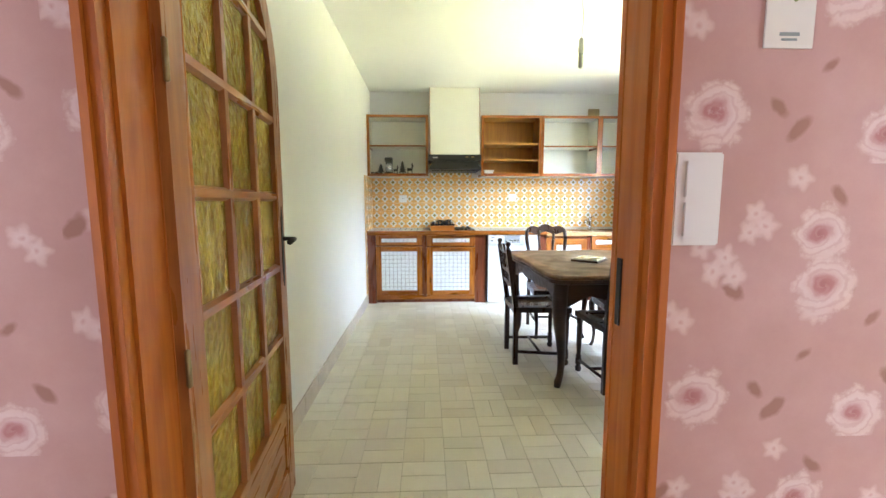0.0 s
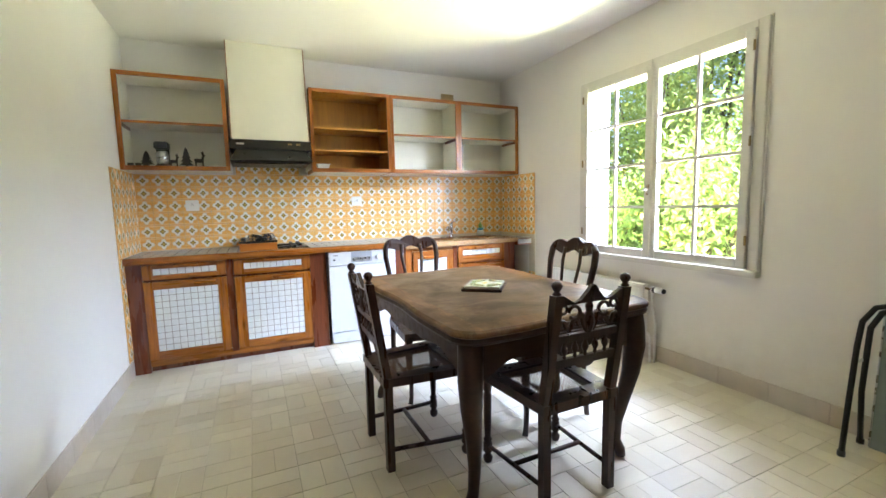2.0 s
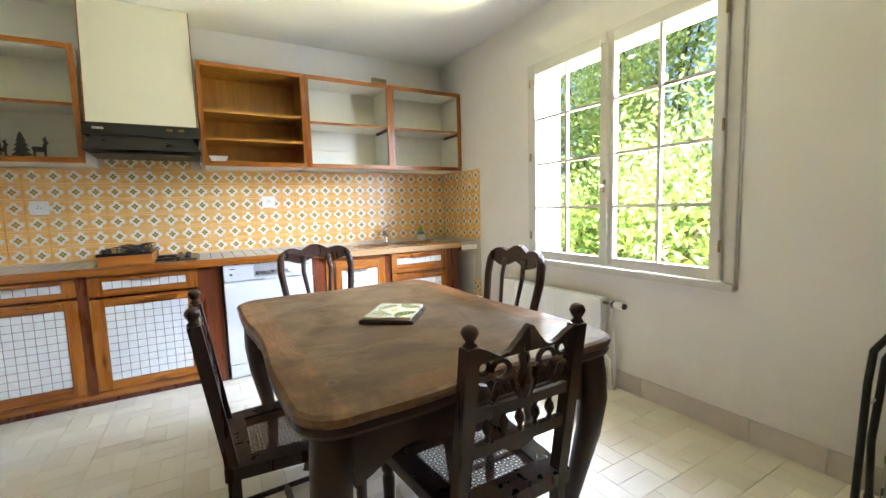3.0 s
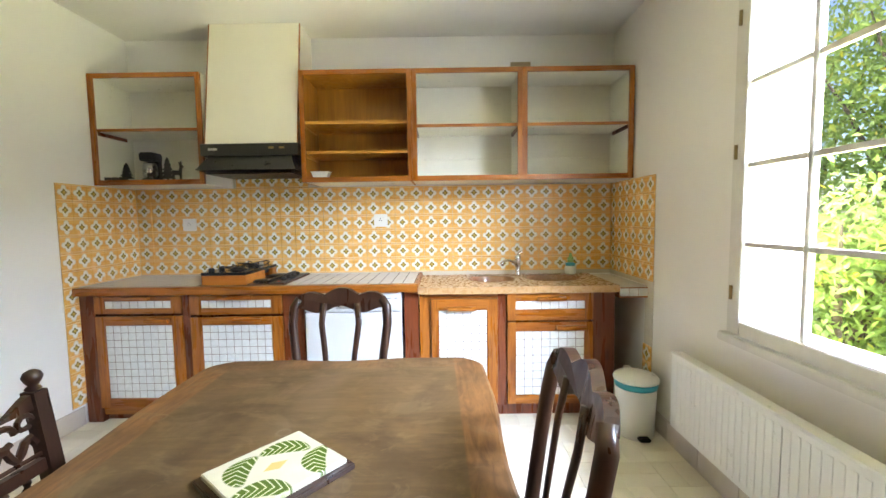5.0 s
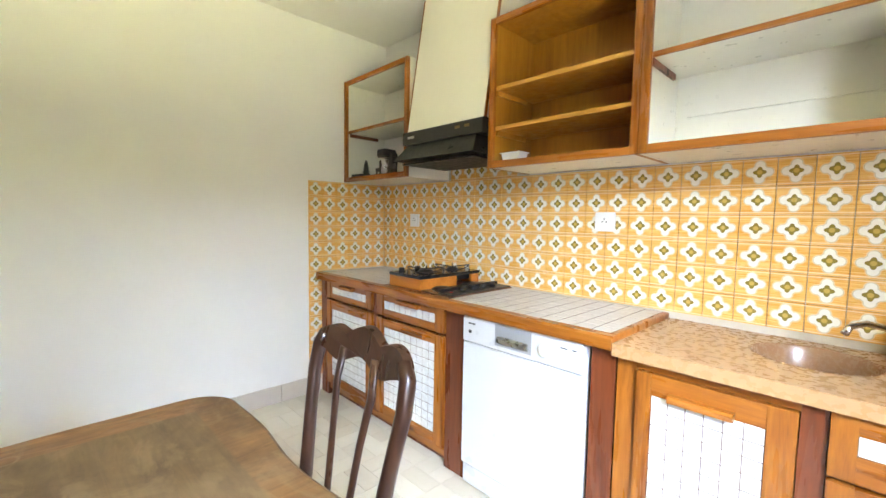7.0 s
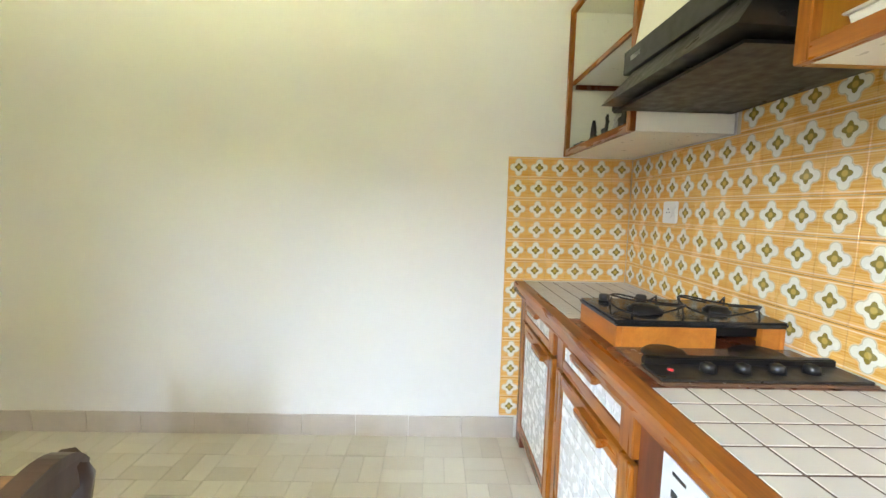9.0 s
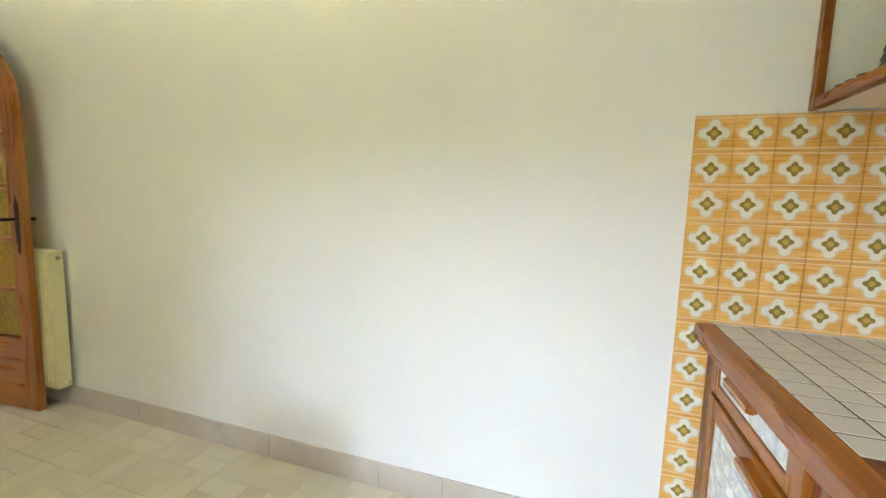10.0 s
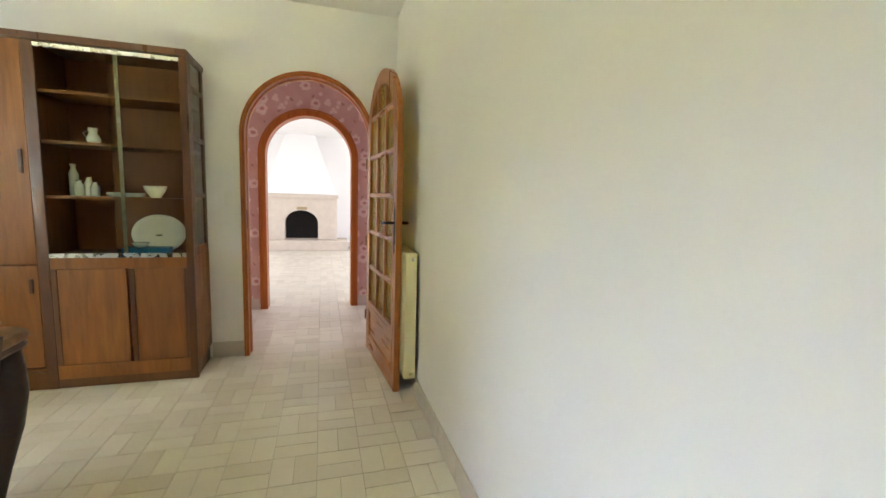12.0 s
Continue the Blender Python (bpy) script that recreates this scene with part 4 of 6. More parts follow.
def worktop():
    root = thing("tiled_worktop", (0, 0, 0), "tiled worktop with a varnished wooden front edge on the base cabinets", "worktop")
    prism("front_edge", [(5.038, 0.853), (5.038, 0.893), (5.044, 0.902), (5.092, 0.902), (5.092, 0.853)], -0.596, 1.612, WOOD_X, root, axes=(1, 2, 0))
    box("end_edge", (1.585, 5.092, 0.853), (1.612, 5.645, 0.902), WOOD_V, root, bevel=0.003)
    box("joint_bed", (-0.594, 5.092, 0.855), (0.165, 5.645, 0.8998), DARK_GROUT, root)
    box("joint_bed", (0.745, 5.092, 0.855), (1.585, 5.645, 0.8998), DARK_GROUT, root)
    for x0, x1, nx in ((-0.594, 0.165, 10), (0.745, 1.585, 11)):
        dx, dy = (x1 - x0) / nx, (5.645 - 5.094) / 7
        mesh = piece_mesh("worktop_tile", (dx - 0.0045, dy - 0.0045, 0.007), TOP_TILE, 0.0015)
        for i in range(nx):
            for j in range(7):
                piece("tile", mesh, (x0 + (i + 0.5) * dx, 5.094 + (j + 0.5) * dy, 0.8975), root)
    box("hob_surround", (0.165, 5.092, 0.855), (0.745, 5.645, 0.898), WOOD_DEEP, root)


def sink():
    root = thing("kitchen_sink", (0, 0, 0), "brown composite sink top with two basins on the sink cabinet", "sink")
    holes = [(2.12, 5.40, 0.165, 0.155), (2.565, 5.42, 0.20, 0.165)]
    n = 28
    loops = [[(1.613, 5.045), (2.895, 5.045), (2.895, 5.645), (1.613, 5.645)]]
    for cx, cy, rx, ry in holes:
        loops.append([(cx + rx * math.cos(2 * math.pi * k / n), cy + ry * math.sin(2 * math.pi * k / n)) for k in range(n)])
    bm = bmesh.new()
    rims = []
    for loop in loops:
        vs = [bm.verts.new((x, y, 0.878)) for x, y in loop]
        rims.append((vs, [bm.edges.new((vs[k], vs[(k + 1) % len(vs)])) for k in range(len(vs))]))
    bmesh.ops.triangle_fill(bm, use_beauty=True, edges=[e for _, es in rims for e in es])
    for vs, _ in rims:
        low = [bm.verts.new((v.co.x, v.co.y, 0.834)) for v in vs]
        for k in range(len(vs)):
            bm.faces.new((vs[k], vs[(k + 1) % len(vs)], low[(k + 1) % len(vs)], low[k]))
    part("slab", bm, SINK_BROWN, root)
    for cx, cy, rx, ry in holes:
        bm = bmesh.new()
        rings = []
        for f, z in ((1.03, 0.8785), (1.0, 0.880), (0.97, 0.874), (0.90, 0.80), (0.80, 0.735), (0.5, 0.722), (0.08, 0.72)):
            rings.append([bm.verts.new((cx + rx * f * math.cos(2 * math.pi * k / n), cy + ry * f * math.sin(2 * math.pi * k / n), z)) for k in range(n)])
        for a, b in zip(rings, rings[1:]):
            for k in range(n):
                bm.faces.new((a[k], a[(k + 1) % n], b[(k + 1) % n], b[k]))
        bm.faces.new(rings[-1])
        part("basin", bm, BASIN_BROWN, root, "rounded brown basin", smooth=True)
        turned("drain", [(0.028, 0), (0.030, 0.004), (0.012, 0.003)], (cx, cy, 0.721), STEEL, root)
    tap = thing("mixer_tap", (2.335, 5.545, 0.878), "chrome mixer tap with a long curved spout on the sink", "tap")
    turned("tap_body", [(0.027, 0), (0.027, 0.012), (0.020, 0.03), (0.020, 0.09), (0.025, 0.12), (0.024, 0.15), (0.012, 0.162)], (0, 0, 0), CHROME, tap)
    bar("spout", [(0, -0.01, 0.075), (-0.05, -0.07, 0.115), (-0.10, -0.14, 0.135), (-0.135, -0.185, 0.125), (-0.145, -0.20, 0.105)], [0.012, 0.011, 0.010, 0.010, 0.011], CHROME, tap)
    bar("lever", [(0, 0, 0.155), (0.01, -0.03, 0.178), (0.02, -0.08, 0.185)], [0.012, 0.008, 0.006], CHROME, tap)
    soap = thing("soap_bottle", (2.75, 5.60, 0.878), "white and turquoise soap bottle with green liquid on the sink", "bottle")
    turned("bottle", [(0.030, 0), (0.042, 0.01), (0.043, 0.05), (0.036, 0.065)], (0, 0, 0), PLASTIC_WHITE, soap)
    turned("collar", [(0.036, 0.065), (0.037, 0.082), (0.020, 0.09)], (0, 0, 0), PLASTIC_BLUE, soap)
    turned("neck", [(0.020, 0.09), (0.024, 0.12), (0.012, 0.135), (0.009, 0.16)], (0, 0, 0), PLASTIC_GREEN, soap)
    shelf = thing("corner_shelf", (0, 0, 0), "tiled corner shelf with wooden edge beside the sink", "shelf")
    box("board", (2.897, 5.05, 0.795), (3.079, 5.645, 0.862), WOOD_X, shelf, bevel=0.003)
    mesh = piece_mesh("shelf_tile", (0.056, 0.005, 0.050), WHITE_TILE, 0.001)
    for k in range(3):
        piece("tile", mesh, (2.927 + 0.059 * k, 5.047, 0.832), shelf)
    mesh = piece_mesh("shelf_top_tile", (0.084, 0.096, 0.006), TOP_TILE, 0.001)
    for i in range(2):
        for j in range(6):
            piece("tile", mesh, (2.943 + 0.088 * i, 5.103 + 0.0985 * j, 0.866), shelf)


worktop()
sink()


def dishwasher():
    root = thing("dishwasher", (0, 0, 0), "white front-loading dishwasher under the worktop between the cabinets", "dishwasher")
    x0, x1, y = 0.885, 1.505, 5.052
    box("body", (x0 + 0.004, y + 0.03, 0.02), (x1 - 0.004, 5.62, 0.846), WHITE_ENAMEL, root, bevel=0.004)
    box("door", (x0, y, 0.115), (x1, y + 0.028, 0.722), WHITE_ENAMEL, root, bevel=0.005)
    box("control_panel", (x0, y - 0.004, 0.727), (x1, y + 0.028, 0.846), WHITE_ENAMEL, root, bevel=0.006)
    box("kick_panel", (x0 + 0.004, y + 0.012, 0.012), (x1 - 0.004, y + 0.028, 0.110), WHITE_ENAMEL, root, bevel=0.003)
    box("handle_recess", (1.085, y - 0.006, 0.748), (1.275, y - 0.003, 0.843), GREY_TRIM, root, "grey metal recessed handle")
    bm = bmesh.new()
    prism_into(bm, [(y - 0.014, 0.765), (y - 0.016, 0.785), (y - 0.006, 0.792), (y - 0.006, 0.760)], 1.10, 1.26, axes=(1, 2, 0))
    part("handle_lip", bm, STEEL, root)
    bm = bmesh.new()
    turn_into(bm, [(0.026, 0), (0.025, 0.014), (0.018, 0.017)], (0, 0, 0), 20)
    bm.transform(Matrix.Translation((1.340, y - 0.004, 0.786)) @ Matrix.Rotation(radians(90), 4, "X"))
    part("dial", bm, PLASTIC_WHITE, root, smooth=True)
    for x, z, w, h in ((0.925, 0.815, 0.04, 0.006), (0.925, 0.772, 0.018, 0.014), (1.41, 0.812, 0.03, 0.004), (1.46, 0.812, 0.02, 0.004)):
        box("mark", (x, y - 0.0055, z), (x + w, y - 0.0038, z + h), BLACK_PLASTIC, root)
    box("seal_strip", (x0 + 0.01, y + 0.002, 0.8465), (x1 - 0.01, y + 0.03, 0.850), STEEL, root)


dishwasher()


def hobs():
    g = thing("gas_hob", (0, 0, 0), "black two-burner gas hob lifted on an orange box", "hob")
    x0, x1, y0, y1 = 0.178, 0.482, 5.125, 5.635
    for lo, hi in (((x0 + 0.006, y0 + 0.006), (x1 - 0.006, y0 + 0.024)), ((x0 + 0.006, y1 - 0.024), (x1 - 0.006, y1 - 0.006)), ((x0 + 0.006, y0 + 0.025), (x0 + 0.024, y1 - 0.025)),
                   ((x1 - 0.024, y0 + 0.025), (x1 - 0.006, y0 + 0.30)), ((x1 - 0.030, y1 - 0.075), (x1 - 0.006, y1 - 0.025))):
        box("box_board", (*lo, 0.899), (*hi, 0.962), BOX_WOOD, g, "orange-brown box board", bevel=0.002)
    box("pan_underside", (x0 + 0.05, y0 + 0.05, 0.925), (x1 - 0.045, y1 - 0.05, 0.962), BLACK_METAL, g, bevel=0.006)
    box("hob_plate", (x0, y0, 0.963), (x1, y1, 0.982), HOB_BLACK, g, bevel=0.006)
    for cy, r in ((5.27, 0.052), (5.50, 0.040)):
        turned("burner", [(r, 0), (r, 0.008), (r * 0.8, 0.012), (r * 0.75, 0.018), (r * 0.2, 0.020)], (0.36, cy, 0.982), BLACK_METAL, g, sides=20)
    for cy in (5.20, 5.33):
        turned("knob", [(0.019, 0), (0.018, 0.018), (0.014, 0.022)], (0.215, cy, 0.982), BLACK_PLASTIC, g, sides=14)
    for cy in (5.27, 5.50):
        for k in range(4):
            a = math.pi / 4 + k * math.pi / 2
            c, s_ = math.cos(a), math.sin(a)
            bar("pan_support", [(0.36 + 0.03 * c, cy + 0.03 * s_, 1.008), (0.36 + 0.105 * c, cy + 0.105 * s_, 1.014), (0.36 + 0.11 * c, cy + 0.11 * s_, 0.983)], 0.0032, IRON, g, sides=6)
    bm = bmesh.new()
    for k in range(2):
        cy = 5.27 + 0.23 * k
        pts = [(0.36 + 0.11 * math.cos(a), cy + 0.11 * math.sin(a), 1.004 + 0.012 * math.sin(2 * a)) for a in wave(0, 2 * math.pi, 20)]
        sweep_into(bm, pts, 0.003, 6)
    part("support_ring", bm, IRON, g, smooth=True)
    e = thing("electric_hob", (0, 0, 0), "brown electric hob with two black plates in the worktop", "hob")
    box("hob_plate", (0.486, 5.125, 0.8985), (0.735, 5.635, 0.906), HOB_BROWN, e, bevel=0.002)
    for cy, r in ((5.24, 0.050), (5.50, 0.060)):
        turned("hot_plate", [(r + 0.01, 0), (r + 0.01, 0.003), (r, 0.011), (r - 0.006, 0.013)], (0.535 + r * 0.1, cy, 0.906), BLACK_METAL, e, sides=24)
    box("knob_strip", (0.625, 5.13, 0.906), (0.728, 5.63, 0.912), BLACK_PLASTIC, e, bevel=0.002)
    box("raised_rail", (0.607, 5.14, 0.906), (0.632, 5.63, 0.928), BLACK_METAL, e, bevel=0.003)
    for k in range(4):
        turned("knob", [(0.019, 0), (0.017, 0.016), (0.010, 0.021)], (0.675, 5.27 + 0.085 * k, 0.912), BLACK_PLASTIC, e, sides=14)
    turned("indicator_lamp", [(0.008, 0), (0.007, 0.004)], (0.672, 5.18, 0.912), RED_LAMP, e, sides=10)


hobs()


def wall_unit(x0, x1, inside, back, shelves, label, side_l=True, side_r=True, boards=None):
    """An open wall cabinet without doors: frame, sides, floor, top, back and shelves."""
    root = thing("wall_cabinet", (0, 0, 0), label, "wall cabinet", "wall cabinets above the worktop")
    y0, y1, z0, z1, w = 5.275, 5.648, 1.574, 2.318, 0.032
    box("frame_stile", (x0, y0, z0), (x0 + w, y0 + 0.022, z1), WOOD_V, root, bevel=0.002)
    box("frame_stile", (x1 - w, y0, z0), (x1, y0 + 0.022, z1), WOOD_V, root, bevel=0.002)
    box("frame_rail", (x0 + w, y0 + 0.001, z0), (x1 - w, y0 + 0.022, z0 + 0.034), WOOD_X, root, bevel=0.0015)
    box("frame_rail", (x0 + w, y0 + 0.001, z1 - 0.030), (x1 - w, y0 + 0.022, z1), WOOD_X, root, bevel=0.0015)
    box("side_panel", (x0 + 0.001, y0 + 0.022, z0), (x0 + 0.017, y1, z1), inside, root)
    box("side_panel", (x1 - 0.017, y0 + 0.022, z0), (x1 - 0.001, y1, z1), inside, root)
    box("bottom_board", (x0 + 0.017, y0 + 0.022, z0 + 0.001), (x1 - 0.017, y1, z0 + 0.017), LAMINATE, root)
    box("floor_board", (x0 + 0.017, y0 + 0.022, z0 + 0.018), (x1 - 0.017, y1, z0 + 0.030), inside, root)
    box("top_board", (x0 + 0.017, y0 + 0.022, z1 - 0.018), (x1 - 0.017, y1, z1 - 0.001), inside, root)
    box("back_panel", (x0 + 0.017, y1 - 0.008, z0 + 0.030), (x1 - 0.017, y1, z1 - 0.018), back, root)
    for z in shelves:
        mat = inside if inside is not LAMINATE else LAMINATE
        box("shelf", (x0 + 0.018, y0 + 0.036, z - 0.016), (x1 - 0.018, y1 - 0.009, z), mat, root)
        box("shelf_edge", (x0 + 0.018, y0 + 0.024, z - 0.018), (x1 - 0.018, y0 + 0.036, z + 0.001), WOOD_HONEY_X if inside is WOOD_HONEY else WOOD_X, root)
        for xx in (x0 + 0.018, x1 - 0.030):
            box("shelf_bearer", (xx, y0 + 0.04, z - 0.040), (xx + 0.012, y1 - 0.08, z - 0.0165), WOOD_HONEY_X if inside is WOOD_HONEY else WOOD_DEEP, root)
    if inside is LAMINATE:
        box("back_batten", (x0 + 0.06, y1 - 0.018, 1.765), (x1 - 0.06, y1 - 0.008, 1.79), LAMINATE, root)
    return root


wall_unit(-0.598, 0.158, LAMINATE, LAMINATE, [1.955], "doorless wall cabinet with a pine frame, holding dark figurines")
wall_unit(0.822, 1.576, WOOD_HONEY, WOOD_HONEY, [1.985, 1.785], "doorless honey wood wall cabinet with two shelves beside the hood")
wall_unit(1.577, 2.322, LAMINATE, LAMINATE, [1.955], "empty doorless wall cabinet with a pine frame and white inside")
wall_unit(2.323, 3.070, LAMINATE, LAMINATE, [1.955], "empty doorless wall cabinet with a pine frame next to the corner")


def hood():
    root = thing("cooker_hood", (0, 0, 0), "cream hood casing with a black extractor between the wall cabinets", "cooker hood")
    bm = bmesh.new()
    prism_into(bm, [(5.262, 1.838), (5.395, 2.676), (5.655, 2.676), (5.655, 1.838)], 0.184, 0.802, axes=(1, 2, 0))
    part("casing", bm, HOOD_WHITE, root)
    for x in (0.177, 0.803):
        prism("edge_strip", [(5.259, 1.838), (5.392, 2.674), (5.41, 2.674), (5.277, 1.838)], x, x + 0.006, WOOD_V, root, axes=(1, 2, 0))
    box("side_filler", (0.806, 5.33, 1.60), (0.819, 5.64, 2.30), HOOD_WHITE, root)
    prism("fascia", [(5.238, 1.757), (5.238, 1.832), (5.25, 1.837), (5.62, 1.837), (5.62, 1.757)], 0.162, 0.815, BLACK_PLASTIC, root, axes=(1, 2, 0), bevel=0.002)
    bm = bmesh.new()
    v = [bm.verts.new(p) for p in ((0.162, 5.168, 1.655), (0.815, 5.168, 1.655), (0.765, 5.25, 1.756), (0.212, 5.25, 1.756),
                                   (0.162, 5.63, 1.640), (0.815, 5.63, 1.640), (0.765, 5.60, 1.756), (0.212, 5.60, 1.756))]
    for f in ((0, 1, 2, 3), (4, 5, 6, 7), (0, 1, 5, 4), (3, 2, 6, 7), (0, 3, 7, 4), (1, 2, 6, 5)):
        bm.faces.new([v[i] for i in f])
    part("visor", bm, BLACK_PLASTIC, root)
    box("grease_filter", (0.20, 5.21, 1.632), (0.78, 5.58, 1.639), BLACK_METAL, root)
    for x in (0.62, 0.69):
        box("switch", (x, 5.235, 1.798), (x + 0.035, 5.239, 1.812), BRASS, root)
    box("badge", (0.215, 5.236, 1.79), (0.275, 5.239, 1.805), STEEL, root)


hood()


def wall_socket(x, z):
    root = thing("power_socket", (x, 5.643, z), "white square power socket on the orange wall tiles", "power socket", "sockets on the tiled wall")
    box("plate", (-0.052, -0.012, -0.048), (0.052, 0, 0.048), PLASTIC_WHITE, root, bevel=0.004)
    bm = bmesh.new()
    turn_into(bm, [(0.030, 0), (0.030, 0.004), (0.024, 0.0045)], (0, 0, 0), 18)
    bm.transform(Matrix.Translation((0, -0.012, 0)) @ Matrix.Rotation(radians(90), 4, "X"))
    part("socket_face", bm, PLASTIC_WHITE, root)
    for dx, dz in ((-0.010, 0.0), (0.010, 0.0), (0, 0.014)):
        box("hole", (dx - 0.003, -0.0175, dz - 0.003), (dx + 0.003, -0.0165, dz + 0.003), BLACK_PLASTIC, root)


wall_socket(-0.182, 1.294)
wall_socket(1.296, 1.308)


def small_kitchen_things():
    v = thing("air_vent", (2.375, 5.659, 2.405), "tan louvred air vent on the wall above the cabinets", "air vent")
    box("frame", (-0.075, -0.018, -0.075), (0.075, 0, 0.075), VENT_TAN, v, bevel=0.003)
    for k in range(6):
        box("slat", (-0.062, -0.024, -0.056 + 0.021 * k), (0.062, -0.018, -0.046 + 0.021 * k), VENT_TAN, v)
    tub = thing("plastic_tub", (0.93, 5.36, 1.606), "small white plastic tub in the honey wood cabinet", "container")
    prism("tub_body", [(-0.045, 0), (-0.06, 0.042), (0.06, 0.042), (0.045, 0)], -0.035, 0.035, PLASTIC_WHITE, tub, bevel=0.003)
    box("rim", (-0.065, -0.042, 0.042), (0.065, 0.042, 0.047), PLASTIC_WHITE, tub, bevel=0.002)
    for x, y, h, lb in ((-0.17, 5.40, 0.17, "dark cut-out wooden fir tree figurine in the wall cabinet"), (-0.44, 5.37, 0.13, "small dark fir tree figurine standing in the wall cabinet")):
        t = thing("tree_figurine", (x, y, 1.605), lb, "figurine")
        loop, n = [], 5
        for k in range(n):
            z = 0.02 + (h - 0.02) * k / n
            w = 0.045 * (1 - k / n) + 0.006
            loop += [(w, z), (w * 0.45, z + (h - 0.02) / n)]
        loop = loop[:-1] + [(0.0, h)]
        loop = loop + [(-a, b) for a, b in loop[-2::-1]]
        prism("cutout", loop, -0.006, 0.006, DARK_DECOR, t)
        box("stem", (-0.005, -0.005, 0.004), (0.005, 0.005, 0.022), DARK_DECOR, t)
        box("base", (-0.03, -0.02, 0), (0.03, 0.02, 0.006), DARK_DECOR, t)
    for x, s_, lb in ((-0.07, 1.0, "dark cut-out wooden deer figurine in the wall cabinet"), (-0.25, 0.8, "smaller dark deer figurine beside the fir tree")):
        d = thing("deer_figurine", (x, 5.35, 1.605), lb, "figurine")
        loop = [(-0.035, 0), (-0.035, 0.045), (-0.042, 0.06), (-0.03, 0.068), (0.012, 0.066), (0.020, 0.095), (0.012, 0.125), (0.022, 0.118), (0.030, 0.135), (0.034, 0.105), (0.046, 0.092), (0.034, 0.084), (0.028, 0.045), (0.028, 0), (0.018, 0), (0.016, 0.035), (-0.022, 0.036), (-0.026, 0)]
        prism("cutout", [(a * s_, b * s_ + 0.004) for a, b in loop], -0.005, 0.005, DARK_DECOR, d)
        box("base", (-0.045 * s_, -0.02, 0), (0.05 * s_, 0.02, 0.005), DARK_DECOR, d)
    m = thing("coffee_maker", (-0.35, 5.48, 1.605), "black and steel coffee maker in the wall cabinet", "coffee maker")
    turned("base", [(0.055, 0), (0.057, 0.02), (0.050, 0.03)], (0, 0, 0), BLACK_PLASTIC, m)
    turned("jug", [(0.040, 0.03), (0.047, 0.06), (0.046, 0.12), (0.038, 0.14)], (0, 0, 0), STEEL, m)
    box("column", (-0.045, 0.03, 0.02), (0.045, 0.07, 0.20), BLACK_PLASTIC, m, bevel=0.005)
    box("head", (-0.05, -0.045, 0.155), (0.05, 0.07, 0.215), BLACK_PLASTIC, m, bevel=0.008)
    for k, x in enumerate((-0.54, -0.49, -0.44)):
        c = thing("egg_cup", (x, 5.33, 1.605), "small dark round cup on the wall cabinet floor", "cup", "small dark cups in the cabinet")
        turned("bowl", [(0.018, 0), (0.022, 0.012), (0.020, 0.022)], (0, 0, 0), DARK_DECOR, c)
        turned("rim", [(0.022, 0.022), (0.022, 0.026)], (0, 0, 0), DARK_DECOR, c)


small_kitchen_things()
